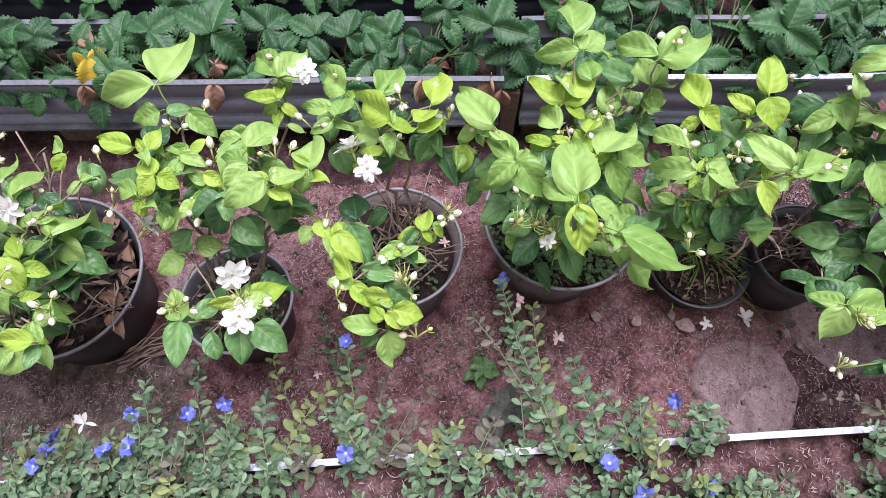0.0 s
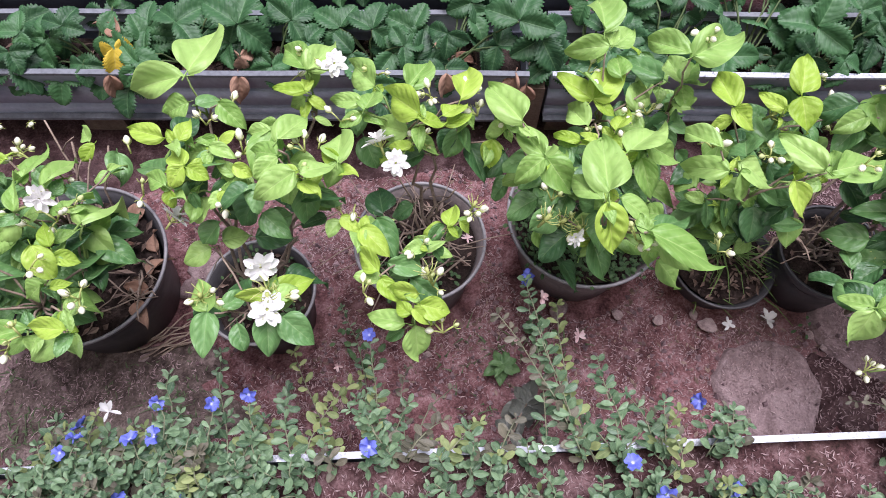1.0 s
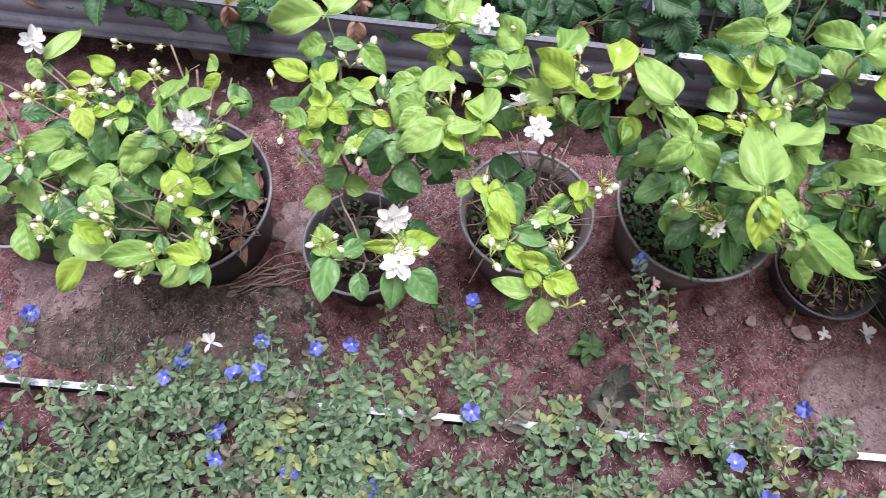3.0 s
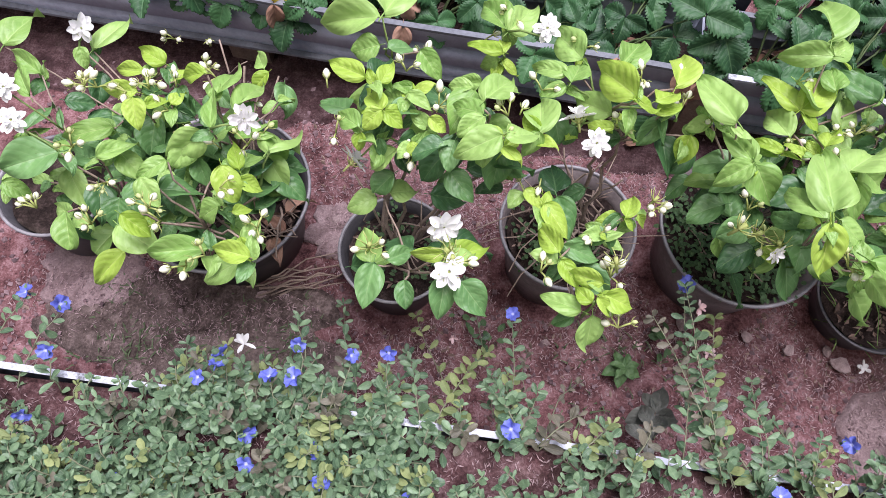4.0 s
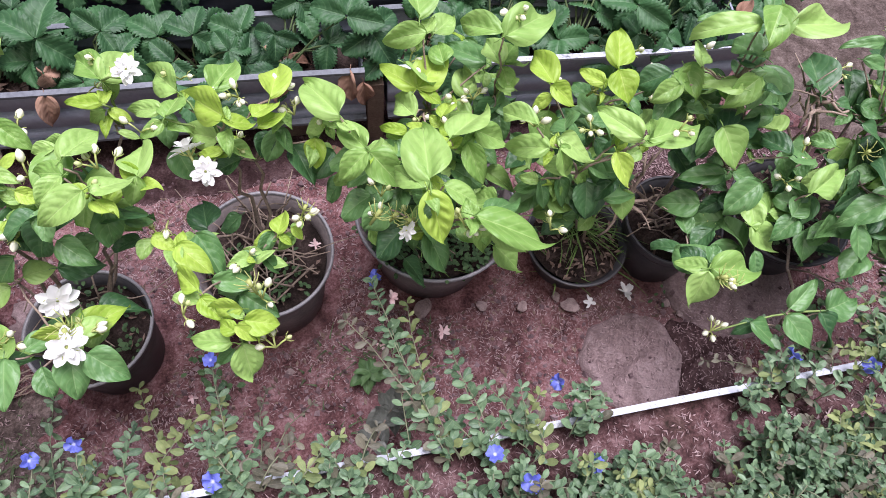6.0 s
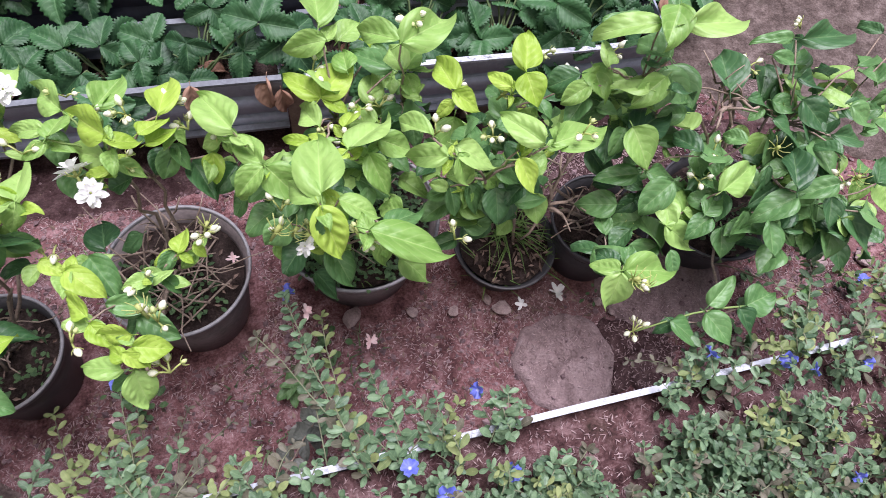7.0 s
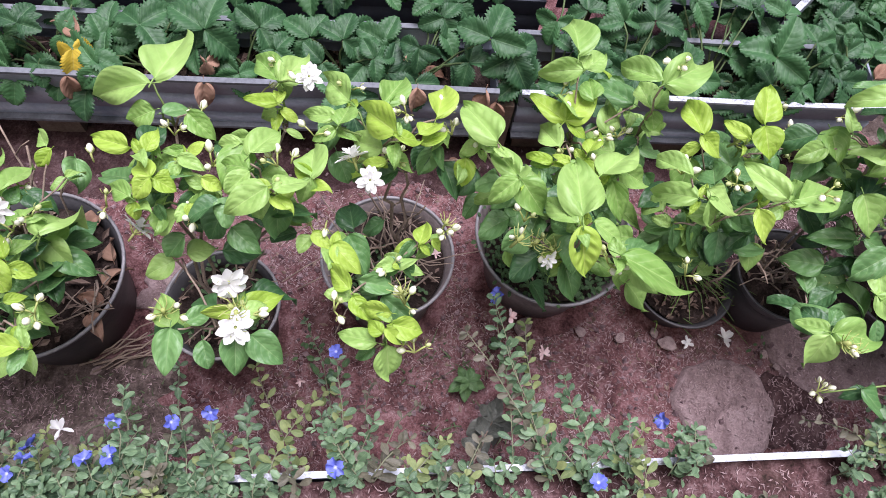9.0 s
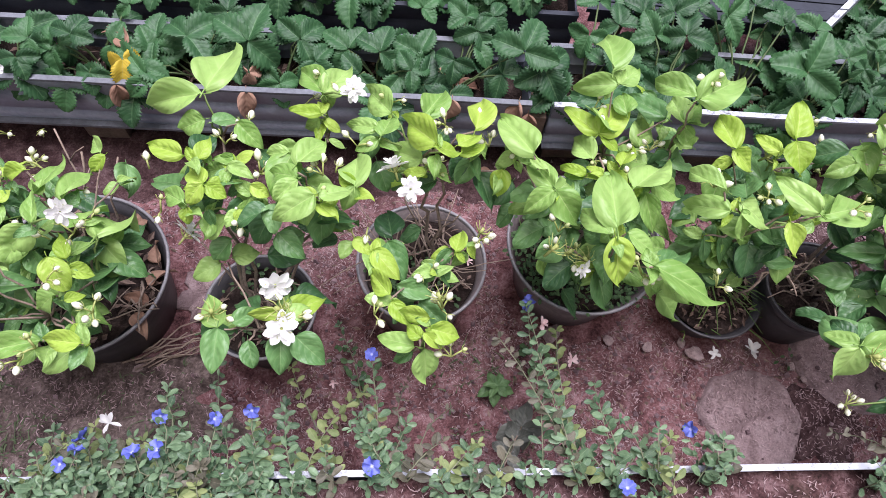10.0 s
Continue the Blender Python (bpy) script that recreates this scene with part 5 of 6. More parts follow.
# ---- strawberries ----
def leaflet(b, m, seed=0.0):
    """A broad rounded leaflet, folded along its midrib, with blunt teeth round the edge."""
    rows, cols, teeth = 36, 8, 8
    verts, uvs = [], []
    for j in range(rows + 1):
        v = j / rows
        half = 0.47 * max(0.0, math.sin(math.pi * (0.02 + 0.95 * v) ** 1.05)) ** 0.62
        bite = abs(((v * teeth * 1.12 + 0.35) % 1.0) - 0.4) / 0.6 if v > 0.16 else 0.0
        for i in range(cols + 1):
            u = 2 * i / cols - 1
            q = abs(u)
            z = 0.78 * q * half - 0.42 * q ** 3 * half - 0.30 * v * v + 0.009 * math.sin(2 * math.pi * (v * 6 - q * 1.5)) * math.sin(math.pi * min(q, 0.9))
            z += 0.05 * noise.noise(Vector((u * 1.4, v * 2.2, seed)))
            near = max(0.0, (q - 0.72) / 0.28)
            verts.append((u * half * (1 - 0.30 * bite * near), v - 0.035 * bite * near, z))
            uvs.append((0.5 + 0.5 * u, v))
    n = cols + 1
    b.put(verts, [(j * n + i, j * n + i + 1, (j + 1) * n + i + 1, (j + 1) * n + i) for j in range(rows) for i in range(cols)], uvs, m)


def berry_leaf(name, material, lift, seed):
    r = random.Random(seed)
    b = Build()
    for a, s in ((0, 1.0), (96, 0.92), (-96, 0.92)):
        leaflet(b, pose(0, 0, 0, 0, 0, a + r.uniform(-12, 12)) @ pose(0, 0.03, 0, lift + r.uniform(-22, 18), r.uniform(-24, 24), 0) @ Matrix.Scale(s, 4), seed + a)
    return b.mesh(name, material)


BERRY = [berry_leaf("leaf", BERRY_LEAF, -6, s) for s in (1, 2, 3)] + [berry_leaf("leaf", BERRY_LEAF, 16, s) for s in (4, 5)]
BERRY_YELLOW = berry_leaf("leaf", BERRY_OLD, -25, 8)
BERRY_DRY = berry_leaf("leaf", DRY_LEAF, -30, 9)


def strawberries():
    r = random.Random(77)
    crowns = [Vector((x, along(x, Y1 + 0.05, S1), 0.10)) for x in (-0.92, -0.76, -0.62, -0.50, -0.37, -0.25, -0.12, -0.01, 0.17, 0.28, 0.39, 0.50, 0.595)]
    crowns += [Vector((x, along(x, Y1 + 0.215, S1), 0.10)) for x in (-0.95, -0.80, -0.66, -0.52, -0.38, -0.24, -0.10, 0.04)]
    crowns += [Vector((0.68, 0.755, 0.0)), Vector((0.76, 0.83, 0.0)), Vector((0.66, 0.87, 0.0))]
    obs = [thing("strawberry_plant", c, "strawberry plant with dark toothed leaves in a metal trough", "strawberry plant", "strawberry plants in troughs") for c in crowns]
    stalks = [Build() for _ in crowns]

    def leaf(place, heading, pitch, length, data, text=""):
        i = min(range(len(crowns)), key=lambda k: (crowns[k].xy - place.xy).length)
        part("leaf", data, obs[i], facing(place, heading, pitch, 25 * math.cos(radians(heading)) + r.uniform(-14, 14), length, length), text)
        stalks[i].tube(bend(crowns[i], place - Vector((0, 0, 0.002)), 0.012, r, 4, 0.003), 0.0016, 0.0013, 5)

    for x, y, z, heading, pitch, length, kind in BERRY_LEAVES:
        data = (BERRY + [BERRY_YELLOW, BERRY_DRY])[kind]
        leaf(Vector((x, y, z)) / 1000, heading, pitch + r.uniform(-6, 6), 0.84 * length / 1000, data, {5: "yellowed old leaf", 6: "withered brown leaf"}.get(kind, ""))
    for i, c in enumerate(crowns):
        back = i >= 13
        for _ in range(36 if back else 8):
            a = r.uniform(0, 360)
            q = r.uniform(0.03, 0.085)
            p = c + Vector((q * math.cos(radians(a)), 0.75 * q * math.sin(radians(a)), r.uniform(0.06, 0.11) if i > 20 else r.uniform(0.05, 0.085) if back else r.uniform(0.02, 0.065)))
            leaf(p, a + r.uniform(-30, 30), 22 * math.sin(radians(a)) + r.uniform(-20, 5), r.uniform(0.034, 0.046), r.choice(BERRY))
    for ob, b in zip(obs, stalks):
        if b.v:
            part("stalk_mass", b.mesh("stalk_mass", DARK_STEM), ob, None, "bunch of thin green stalks", "stuff")
    # one small open flower
    m = Build()
    for k in range(5):
        petal(m, pose(0, 0, 0, 10, 0, 72 * k), 0.008, 0.008, 0.0)
    part("flower", m.mesh("flower", WHITE), obs[7], Matrix.Translation((-0.049, 0.749, 0.112)) @ pose(0, 0, 0, 35, 0, 0), "small white strawberry flower")
    part("flower", m.mesh("flower", WHITE), obs[2], Matrix.Translation((-0.60, 0.67, 0.17)) @ pose(0, 0, 0, 50, 0, 0), "small white strawberry flower")


strawberries()
rnd = random.Random(8)
for x0, x1, z in ((-1.1, 0.08, 0.108), (0.13, 0.60, 0.104)):
    b = Build()
    for _ in range(int(220 * (x1 - x0))):
        x = rnd.uniform(x0, x1)
        scatter(b, rnd, x, along(x, Y1 + rnd.uniform(0.012, W1 - 0.012), S1), z, 0.004, 1, 0.022, 40)
    solid("leaf_litter", b.mesh("leaf_litter", CHIPS, False), "dead brown leaves lying in a planting trough", "leaf litter", "", "stuff")


def dry_leaf(x, y, z, heading, pitch, length, text):
    ob = solid("dry_leaf", DRY_MESH, text, "dead leaf", "curled dead leaves")
    ob.matrix_basis = facing((x, y, z), heading, pitch, rnd.uniform(-30, 30), length, length * 0.6)


DRY_MESH = leaf_mesh("dry_leaf", DRY_LEAF, 0.8, 1.0, 0.35, 0.7, 5, 2.0)
for x, y, z, h, p, l in ((0.070, 0.640, 0.152, 250, -60, 0.045), (0.085, 0.632, 0.135, 280, -70, 0.040), (-0.02, 0.640, 0.155, 260, -60, 0.040), (0.03, 0.61, 0.012, 20, 0, 0.03), (-0.46, 0.662, 0.15, 270, -70, 0.04), (-0.73, 0.675, 0.155, 240, -65, 0.045), (0.38, 0.69, 0.112, 30, 10, 0.04), (0.36, 0.70, 0.112, 130, 15, 0.035), (-0.03, 0.70, 0.113, 60, 15, 0.04), (0.02, 0.69, 0.113, 160, 10, 0.035), (0.368, 0.674, 0.116, 80, 20, 0.035), (0.345, 0.69, 0.112, 200, 15, 0.035), (-0.292, 0.655, 0.150, 265, -50, 0.042), (-0.45, 0.71, 0.165, 110, 10, 0.038), (0.62, 0.66, 0.150, 40, 30, 0.035), (0.17, 0.69, 0.112, 20, 10, 0.04), (0.23, 0.70, 0.112, 150, 10, 0.035)):
    dry_leaf(x, y, z, h, p, l, "curled reddish-brown dead strawberry leaf")


for x, y, h, p, l in ((-0.392, 0.395, 40, 20, 0.034), (-0.385, 0.425, 110, 15, 0.030), (-0.402, 0.360, 300, 10, 0.032), (-0.412, 0.435, 200, 25, 0.030), (-0.388, 0.372, 160, 30, 0.028), (-0.420, 0.470, 60, 15, 0.032)):
    dry_leaf(x, y, 0.109, h, p, l, "curled dry brown leaf on the potting soil")


# ---- blue-flowered creeper in the raised bed ----
def creeper_leaf(b, m):
    """A small blunt leaf, widest past the middle, slightly folded."""
    b.put([(0, 0, 0), (0.22, 0.18, 0.05), (0.44, 0.48, 0.10), (0.47, 0.68, 0.09), (0.28, 0.92, 0.03), (0, 1.0, -0.05), (-0.28, 0.92, 0.03), (-0.47, 0.68, 0.09), (-0.44, 0.48, 0.10), (-0.22, 0.18, 0.05), (0, 0.33, 0.0), (0, 0.70, -0.01)],
          [(0, 1, 10), (1, 2, 11, 10), (2, 3, 11), (3, 4, 11), (4, 5, 11), (5, 6, 11), (6, 7, 11), (7, 8, 11), (8, 9, 10, 11), (9, 0, 10)],
          [(0.5, 0), (0.75, 0.18), (0.94, 0.48), (0.97, 0.68), (0.78, 0.92), (0.5, 1), (0.22, 0.92), (0.03, 0.68), (0.06, 0.48), (0.25, 0.18), (0.5, 0.33), (0.5, 0.70)], m)


def creeper_stem(stems, leaves, points, r, size=0.0155, gap=0.0058, tip_size=0.6):
    """Leaves spiral up a thin stem and grow smaller to its tip."""
    stems.tube(points, 0.0008, 0.0005, 4)
    total = sum((b - a).length for a, b in zip(points, points[1:]))
    count = max(4, int(total / gap))
    turn = r.uniform(0, 360)
    for k in range(count + 3):
        s = min(0.999, (k + 0.5) / count)
        q = s * (len(points) - 1)
        i = int(q)
        p = points[i].lerp(points[i + 1], q - i)
        d = (points[i + 1] - points[i]).normalized()
        turn += 137.5 + r.uniform(-15, 15)
        around = d.orthogonal().normalized()
        around.rotate(Matrix.Rotation(radians(turn), 3, d))
        way = (around + d * r.uniform(0.1, 0.6) + Vector((0, 0, 0.25))).normalized()
        l = size * r.uniform(0.75, 1.25) * (1 - (1 - tip_size) * s * s)
        creeper_leaf(leaves, facing(p, math.degrees(math.atan2(way.y, way.x)), math.degrees(math.asin(max(-0.98, min(0.98, way.z)))) * 0.75, r.uniform(-25, 25), l, l * r.uniform(0.42, 0.58)))


def blue_mesh(seed):
    r = random.Random(seed)
    b = Build()
    rings, sides = 5, 30
    verts, uvs = [(0, 0, -0.003)], [(0.5, 0.0)]
    for j in range(1, rings + 1):
        q = j / rings
        for k in range(sides):
            a = 2 * math.pi * k / sides
            lobe = 1 - 0.22 * q * (1 - abs(math.sin(2.5 * a)) ** 0.5) * (1 if j > 2 else 0.4) + 0.10 * r.uniform(-1, 1) * q
            rad = 0.0098 * q * lobe
            verts.append((rad * math.cos(a), rad * math.sin(a), -0.003 + 0.0045 * q ** 0.6 + (0.0016 * math.cos(5 * a) + 0.0013 * r.uniform(-1, 1)) * q))
            uvs.append((0.5, q))
    faces = [(0, 1 + k, 1 + (k + 1) % sides) for k in range(sides)]
    faces += [(1 + j * sides + k, 1 + (j + 1) * sides + k, 1 + (j + 1) * sides + (k + 1) % sides, 1 + j * sides + (k + 1) % sides) for j in range(rings - 1) for k in range(sides)]
    b.put(verts, faces, uvs)
    b.tube([(0, 0, -0.008), (0, 0, -0.003)], 0.0008, 0.0012, 5)
    return b.mesh("flower", BLUE_PETAL)


BLUES = [blue_mesh(s) for s in (1, 2, 3)]


def creepers():
    r = random.Random(41)
    xs = [-1.05 + 0.15 * k for k in range(15)]
    clumps = []
    for k, x in enumerate(xs):
        ob = thing("creeper_plant", (x, 0.02, 0.146), "low creeper with small silky green leaves and blue flowers", "creeper", "blue-flowered creepers in the bed")
        clumps.append((ob, x, Build(), Build(), Build(), Build()))

    def clump(x):
        return min(clumps, key=lambda c: abs(c[1] - x))

    def grow(start, heading, length, rise, size=0.013, sag=0.0, old=0.13, gap=0.0058):
        ob, _, stems, fresh, faded, bronzed = clump(start[0])
        h = radians(heading)
        pts = []
        for k in range(6):
            s = k / 5
            h += r.uniform(-0.16, 0.16)
            q = Vector(start) if not pts else pts[-1] + Vector((math.cos(h), math.sin(h), 0)) * length / 5
            q.z = start[2] + rise * math.sin(min(1.0, s * 1.3) * math.pi / 2) - sag * s * s
            pts.append(q)
        pick = r.random()
        creeper_stem(stems, faded if pick < old else bronzed if pick < 1.7 * old else fresh, pts, r, size, gap)
        return pts[-1]

    def cover(x, y):
        n = noise.noise(Vector((x * 5.2, y * 6.0, 11.0)))
        bare = 1.0
        for bx, by, br in ((0.34, 0.125, 0.06), (0.28, 0.145, 0.03), (0.43, 0.03, 0.035), (-0.16, 0.12, 0.028), (0.36, -0.02, 0.04), (0.60, 0.07, 0.025), (0.52, 0.13, 0.02)):
            if math.hypot(x - bx, y - by) < br:
                bare = 0.06
        dense = 1.35 if x < -0.18 else 0.9
        if y < 0.095 and -0.18 < x < 0.30:
            dense = 1.7
        if y > 0.11 and -0.2 < x < 0.60:
            dense *= 0.28
        if y > 0.095 and x < -0.47:
            dense *= 0.08
        if x > 0.5:
            dense *= 0.45
        return dense * (0.82 + 0.9 * n) * bare

    made = 0
    while made < 3500:
        x, y = r.uniform(-0.95, 1.0), r.uniform(-0.10, 0.158)
        if r.random() > cover(x, y):
            continue
        made += 1
        out = r.uniform(0, 360) if y < 0.13 else r.uniform(30, 150)
        grow((x, y, bed_height(x, y)), out, r.uniform(0.008, 0.034), r.uniform(0.018, 0.062), r.uniform(0.0110, 0.0170))
    # bushy growth that leans over the edging
    for x0, x1, count, reach, low in ((-0.45, -0.27, 46, 0.055, 0.04), (-0.26, -0.20, 5, 0.05, 0.05), (-0.12, -0.08, 7, 0.06, 0.06), (-0.03, 0.03, 5, 0.05, 0.05), (0.09, 0.20, 7, 0.065, 0.03), (0.215, 0.25, 3, 0.045, 0.02), (0.43, 0.46, 5, 0.06, 0.06), (0.50, 0.95, 46, 0.08, 0.06)):
        for _ in range(count):
            x = r.uniform(x0, x1)
            grow((x, 0.158, 0.160), r.uniform(50, 130), reach * r.uniform(0.3, 1.25), r.uniform(0.01, 0.04), r.uniform(0.0135, 0.018), low * r.uniform(0.3, 1.3), 0.25)
    # shoots that trail over the edging towards the pots
    for x, y, h, l, z, s in TRAILS:
        for _ in range(4 if l > 0.15 else 2 if l > 0.11 else 1):
            grow((x + r.uniform(-0.008, 0.008), y - 0.01, z), h + r.uniform(-9, 9), l * r.uniform(0.55, 1.05), 0.02 * r.uniform(0.5, 1.5), 0.0160, s, 0.2, 0.0056)
    for old, gap, size, points in SPRIGS:
        _, _, stems, fresh, faded, bronzed = clump(points[0][0])
        creeper_stem(stems, (fresh, faded, bronzed)[old], [Vector(q) for q in points], r, size, gap)
    for x, y, z in BLUE:
        p = Vector((x, y, z)) / 1000
        ob = clump(p.x)[0]
        part("flower", r.choice(BLUES), ob, Matrix.Translation(p) @ pose(0, 0, 0, r.uniform(-15, 70), r.uniform(-40, 40), r.uniform(0, 360)) @ Matrix.Scale(r.uniform(0.78, 1.05), 4), "open sky-blue flower with a pale centre")
        foot = Vector((p.x + r.uniform(-0.02, 0.02), min(p.y, 0.15), 0.15))
        stems, fresh = clump(p.x)[2], clump(p.x)[3]
        creeper_stem(stems, fresh, bend(foot, p - Vector((0, 0, 0.006)), 0.01, r, 5, 0.003), r, 0.0155)
    for ob, x, stems, fresh, faded, bronzed in clumps:
        part("stem_tangle", stems.mesh("stem_tangle", PALE_STEM), ob, None, "thin hairy stems", "stuff")
        part("foliage", fresh.mesh("foliage", CREEPER_LEAF), ob, None, "many small silky green leaves", "stuff")
        if faded.v:
            part("faded_foliage", faded.mesh("faded_foliage", CREEPER_OLD), ob, None, "yellowish small leaves", "stuff")
        if bronzed.v:
            part("bronzed_foliage", bronzed.mesh("bronzed_foliage", CREEPER_DUSK), ob, None, "dull bronzed small leaves", "stuff")


# trailing shoots: x, y, heading, length, start height, sag
TRAILS = [(-0.31, 0.16, 80, 0.09, 0.165, 0.06), (-0.28, 0.165, 100, 0.10, 0.165, 0.05), (-0.245, 0.17, 70, 0.07, 0.165, 0.02),
          (-0.19, 0.17, 95, 0.13, 0.160, 0.13), (-0.10, 0.17, 100, 0.13, 0.165, 0.03), (-0.085, 0.17, 60, 0.09, 0.165, 0.03),
          (-0.05, 0.165, 40, 0.10, 0.165, 0.05), (0.10, 0.16, 118, 0.20, 0.165, -0.01), (0.13, 0.16, 100, 0.10, 0.165, 0.0),
          (0.17, 0.16, 90, 0.08, 0.165, -0.02), (0.21, 0.16, 75, 0.07, 0.165, 0.0), (0.578, 0.17, 67, 0.17, 0.165, 0.03), (0.70, 0.17, 85, 0.12, 0.165, 0.05), (0.14, 0.15, 130, 0.12, 0.165, 0.06)]
# single sprigs that creep down to the soil between the pots: tone, gap, leaf length, line
SPRIGS = [(1, 0.0095, 0.0150, [(-0.155, 0.165, 0.158), (-0.163, 0.186, 0.155), (-0.184, 0.226, 0.115), (-0.211, 0.276, 0.070), (-0.225, 0.309, 0.046)]),
          (0, 0.0080, 0.0160, [(-0.262, 0.160, 0.158), (-0.268, 0.199, 0.152), (-0.297, 0.256, 0.097), (-0.315, 0.312, 0.048)]),
          (0, 0.0070, 0.0165, [(-0.315, 0.165, 0.160), (-0.325, 0.228, 0.160), (-0.341, 0.251, 0.140), (-0.347, 0.269, 0.120)]),
          (1, 0.0060, 0.0150, [(-0.234, 0.160, 0.160), (-0.231, 0.177, 0.165), (-0.227, 0.194, 0.150), (-0.223, 0.204, 0.140)]),
          (0, 0.0085, 0.0120, [(-0.125, 0.190, 0.120), (-0.133, 0.252, 0.055), (-0.149, 0.323, 0.010), (-0.172, 0.377, 0.008)]),
          (2, 0.0090, 0.0110, [(-0.086, 0.170, 0.150), (-0.088, 0.212, 0.100), (-0.093, 0.252, 0.060), (-0.086, 0.285, 0.036)]),
          (2, 0.0085, 0.0120, [(-0.078, 0.165, 0.158), (-0.074, 0.183, 0.160), (-0.058, 0.221, 0.120), (-0.032, 0.246, 0.090)])]
creepers()

# weeds and twigs on the open soil
b = Build()
rnd = random.Random(15)
for x, y, n, s in ((0.44, 0.325, 5, 0.007), (-0.17, 0.33, 8, 0.011), (-0.13, 0.30, 10, 0.011), (0.09, 0.33, 12, 0.012), (0.80, 0.27, 16, 0.014), (0.72, 0.22, 18, 0.014), (0.62, 0.22, 14, 0.014), (0.66, 0.28, 14, 0.014), (0.76, 0.33, 10, 0.012)):
    sprout(b, rnd, x, y, 0.002, n, s)
solid("soil_weeds", b.mesh("soil_weeds", WEED), "small dark green weeds on bare soil", "weeds", "", "stuff")
b = Build()
for k in range(9):
    x, y = -0.425 + rnd.uniform(-0.03, 0.02), 0.325 + rnd.uniform(-0.015, 0.02)
    b.tube(bend((x, y, 0.004), (x + rnd.uniform(0.07, 0.11), y + rnd.uniform(0.02, 0.05), 0.006), 0.004, rnd, 5, 0.005), rnd.uniform(0.0010, 0.0019), 0.0008, 5)
solid("dry_roots", b.mesh("dry_roots", BARK), "thin dry roots lying beside a pot", "roots", "", "stuff")
b = Build()
for k in range(70):
    x, y = rnd.uniform(-0.64, -0.35), rnd.uniform(0.2, 0.32)
    grass_tuft(b, rnd, x, y, 0.0, 4, 0.014, 1.2)
for k in range(24):
    grass_tuft(b, rnd, rnd.uniform(-0.05, 0.15), rnd.uniform(0.22, 0.34), 0.0, 4, 0.018, 1.2)
solid("sparse_grass", b.mesh("sparse_grass", DULL_GRASS), "sparse short dull grass on bare soil", "grass", "", "stuff")


def weed_plant(foot, crown, rings, material, text, stem=PALE_STEM, seed=0):
    """A small weed: a stem from its foot to its crown and rings of leaves round it (count, length, pitch, drop)."""
    r = random.Random(seed)
    ob = thing("weed_plant", foot, text, "weed", "single weeds on the soil")
    b = Build()
    b.tube(bend(foot, crown, 0.004, r, 5, 0.001), 0.0011, 0.0008, 5)
    part("stem", b.mesh("stem", stem), ob)
    for count, length, pitch, drop in rings:
        turn = r.uniform(0, 360)
        for k in range(count):
            l = length * r.uniform(0.8, 1.2)
            at = Vector(crown).lerp(Vector(foot), drop)
            part("leaf", WEED_MESH if material is WEED_LEAF else SEEDLING_MESH, ob, facing(at, turn + 360 * k / count + r.uniform(-18, 18), pitch + r.uniform(-10, 10), r.uniform(-20, 20), l, l * r.uniform(0.52, 0.68)))
    return ob


WEED_MESH = leaf_mesh("leaf", WEED_LEAF, 0.8, 0.9, 0.15, 0.4, 4, 0.8, 8, 4)
SEEDLING_MESH = leaf_mesh("leaf", SEEDLING_LEAF, 0.85, 0.7, 0.25, 0.35, 4, 2.2, 8, 4)
weed_plant((0.036, 0.288, 0.0), (0.036, 0.286, 0.026), [(5, 0.018, 5, 0.0), (5, 0.024, -8, 0.35), (4, 0.020, -12, 0.7)], WEED_LEAF, "small green leafy weed growing on bare soil", PALE_STEM, 3)
weed_plant((0.018, 0.172, 0.150), (0.052, 0.225, 0.095), [(4, 0.016, 15, 0.0), (5, 0.030, -6, 0.06), (3, 0.024, -10, 0.35), (2, 0.022, 0, 0.72)], SEEDLING_LEAF, "dull grey-purple seedling leaning out over the bed edge", BARK, 5)


def pebble(x, y, size, seed):
    r = random.Random(seed)
    b = Build()
    bm = bmesh.new()
    bmesh.ops.create_icosphere(bm, subdivisions=2, radius=1)
    for v in bm.verts:
        v.co *= 1 + 0.36 * noise.noise(v.co * 1.3 + Vector((seed, 0, 0))) + 0.16 * noise.noise(v.co * 3.7 + Vector((0, seed, 0)))
        v.co = Vector((v.co.x * size, v.co.y * size * 0.8, v.co.z * size * 0.45))
    me = bpy.data.meshes.new("pebble")
    bm.to_mesh(me)
    bm.free()
    me.materials.append(STONE)
    ob = solid("pebble", me, "small brown clod of hard soil", "pebble", "pebbles on the soil")
    ob.matrix_basis = pose(x, y, size * 0.25, 0, 0, r.uniform(0, 360))


for k, (x, y, s) in enumerate(((0.196, 0.352, 0.008), (0.249, 0.342, 0.008), (0.313, 0.332, 0.012), (0.446, 0.313, 0.007), (0.298, 0.348, 0.007), (0.118, 0.362, 0.014), (0.46, 0.295, 0.005), (0.86, 0.29, 0.014), (0.835, 0.31, 0.012), (0.88, 0.315, 0.012), (-0.43, 0.322, 0.007), (-0.06, 0.31, 0.005), (0.79, 0.30, 0.013), (-0.355, 0.44, 0.009), (-0.37, 0.405, 0.006), (-0.345, 0.395, 0.005), (-0.60, 0.33, 0.006))):
    pebble(x, y, s, k)


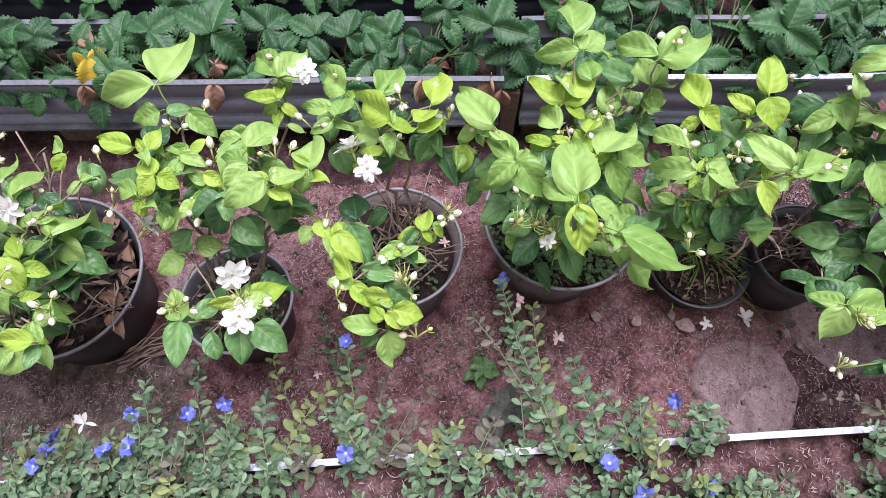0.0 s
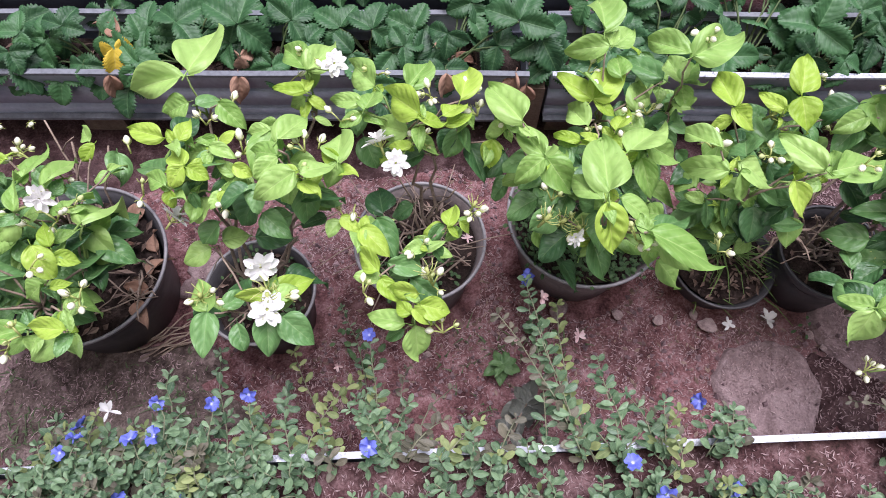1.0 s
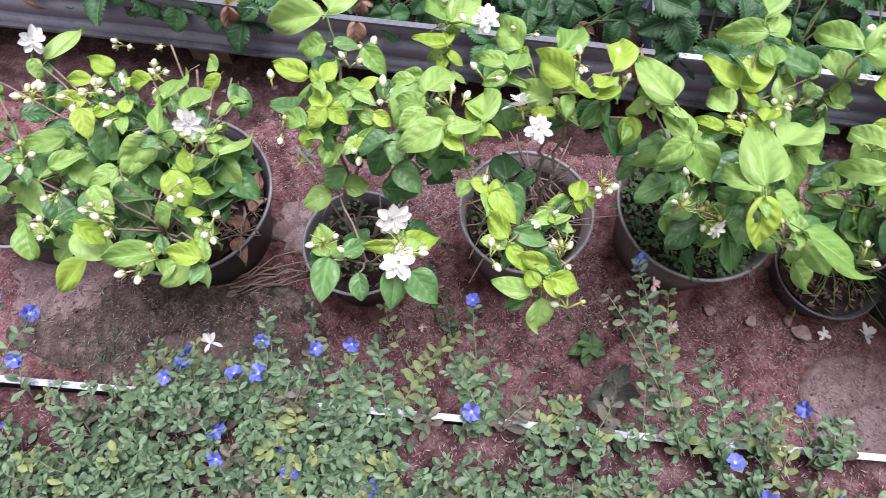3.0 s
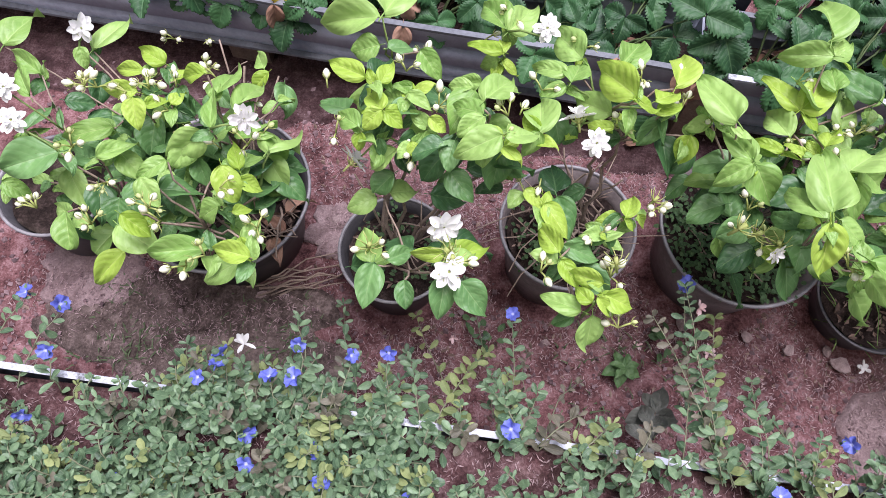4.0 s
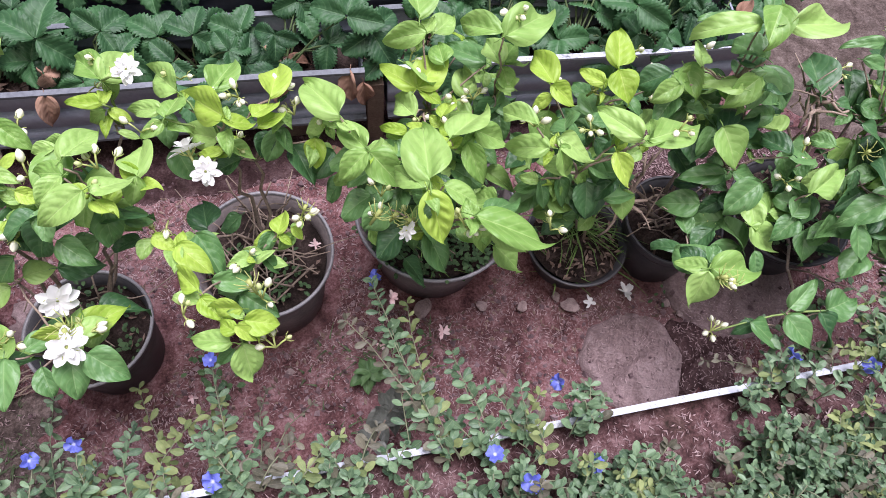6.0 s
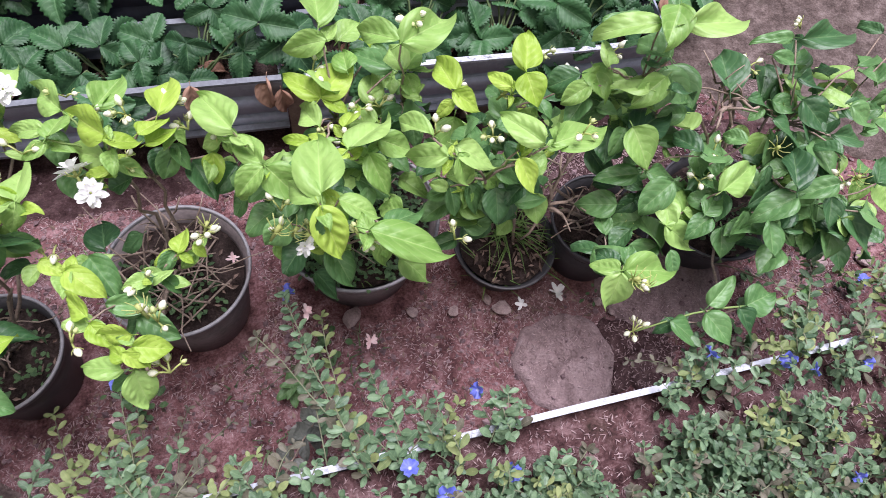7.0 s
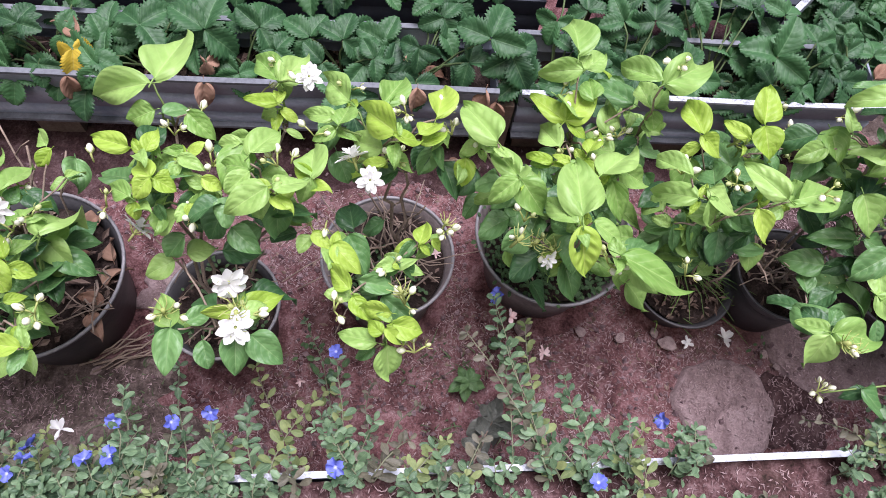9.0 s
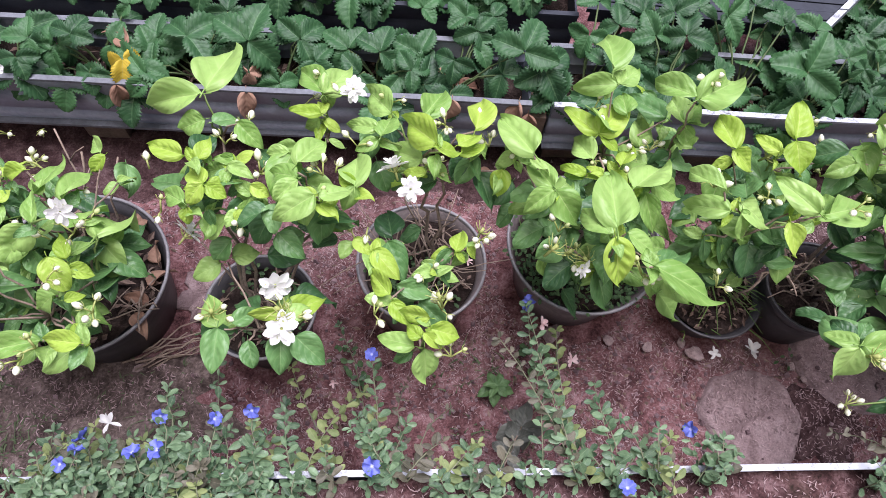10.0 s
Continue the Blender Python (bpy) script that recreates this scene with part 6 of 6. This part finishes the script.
def fallen(x, y, z, material, size, seed, text):
    r = random.Random(seed)
    b = Build()
    for k in range(7):
        petal(b, pose(0, 0, 0, 0, 0, 51 * k + r.uniform(-30, 30)) @ pose(0, 0, 0, r.uniform(0, 48), r.uniform(-40, 40), 0), size * r.uniform(0.5, 0.95), size * r.uniform(0.28, 0.42), r.uniform(-0.5, 0.4))
    ob = solid("fallen_flower", b.mesh("fallen_flower", material), text, "fallen flower", "fallen flowers on the soil")
    ob.matrix_basis = pose(x, y, z, r.uniform(-15, 15), r.uniform(-15, 15), r.uniform(0, 360))


for k, (x, y, z, mt, s) in enumerate(((0.391, 0.334, 0.010, WHITE, 0.017), (0.340, 0.330, 0.008, WHITE, 0.013), (0.056, 0.322, 0.003, PINK, 0.008), (0.067, 0.318, 0.183, PINK, 0.012), (0.132, 0.315, 0.040, PINK, 0.012), (-0.386, 0.222, 0.165, WHITE, 0.014), (-0.177, 0.299, 0.003, PINK, 0.009), (-0.52, 0.455, 0.004, PINK, 0.008), (-0.09, 0.415, 0.12, PINK, 0.008), (-0.005, 0.425, 0.11, PINK, 0.010), (0.50, 0.12, 0.15, PINK, 0.010), (0.62, 0.03, 0.15, PINK, 0.012))):
    fallen(x, y, z, mt, s, k, "fallen white jasmine flower on the soil" if mt is WHITE else "withered pinkish jasmine flower")

# loose crumbs of soil
b = Build()
r = random.Random(3)
for _ in range(8500):
    x, y = r.uniform(-0.8, 0.95), r.uniform(0.17, 0.66)
    if any(math.hypot(x - p[0], y - p[1]) < p[2] for p in POTS.values()):
        continue
    if soil_top(x, y) > ground_height(x, y) and r.random() < 0.85:
        continue
    s = 0.0011 + 0.0042 * r.random() ** 3
    m = Matrix.Translation((x, y, soil_top(x, y) + 0.3 * s)) @ pose(0, 0, 0, r.uniform(-30, 30), r.uniform(-30, 30), r.uniform(0, 360))
    b.put([(s * r.uniform(0.7, 1.3), 0, 0), (0, s * r.uniform(0.6, 1.2), 0), (-s * r.uniform(0.7, 1.3), 0, 0), (0, -s * r.uniform(0.6, 1.2), 0), (0.2 * s, 0.1 * s, s * r.uniform(0.5, 0.9)), (0, 0, -0.5 * s)], [(0, 1, 4), (1, 2, 4), (2, 3, 4), (3, 0, 4), (1, 0, 5), (2, 1, 5), (3, 2, 5), (0, 3, 5)], None, m)
solid("soil_clods", b.mesh("soil_clods", CLOD, False), "small loose clods of reddish-brown soil", "soil clods", "", "stuff")

# fine dry bits all over the soil
for place, area, count, size, mt, text in (("ground", (-0.75, 0.85, 0.18, 0.62), 26000, 0.0056, LITTER, "short pinkish dry straw bits strewn over the soil"), ("bed", (-0.85, 0.9, -0.12, 0.157), 15000, 0.0056, LITTER, "short dry straw bits on the bed soil"), ("ground", (-0.75, 0.9, 0.18, 0.64), 1400, 0.008, CHIPS, "dark crumbs and leaf bits on the soil")):
    b = Build()
    r = random.Random(count)
    while count:
        x, y = r.uniform(area[0], area[1]), r.uniform(area[2], area[3])
        if place == "ground" and r.random() > 0.55 + 1.1 * noise.noise(Vector((x * 7, y * 7, 30))):
            continue
        if place == "ground" and x < -0.25 and r.random() < 0.25:
            continue
        if math.hypot(x - 0.376, y - 0.232) < 0.08 and r.random() < 0.3:
            continue
        if place == "ground" and any(math.hypot(x - p[0], y - p[1]) < p[2] for p in POTS.values()):
            continue
        if mt is CHIPS and soil_top(x, y) > ground_height(x, y):
            continue
        count -= 1
        z = (soil_top(x, y) if place == "ground" else bed_height(x, y)) + 0.0012
        a, l, w = r.uniform(0, math.pi), size * r.uniform(0.5, 1.6), r.uniform(0.0003, 0.0008) * (3.4 if mt is CHIPS else 1)
        d, s = Vector((math.cos(a), math.sin(a), r.uniform(-0.15, 0.3))) * l / 2, Vector((-math.sin(a), math.cos(a), 0)) * w
        c = Vector((x, y, z))
        mid = c + Vector((0, 0, w * 0.8))
        b.put([c - d, c + s, c + d, c - s, mid], [(0, 1, 4), (1, 2, 4), (2, 3, 4), (3, 0, 4)])
    solid("straw_litter" if mt is LITTER else "soil_crumbs", b.mesh("straw_litter", mt, False), text, "litter", "", "stuff")
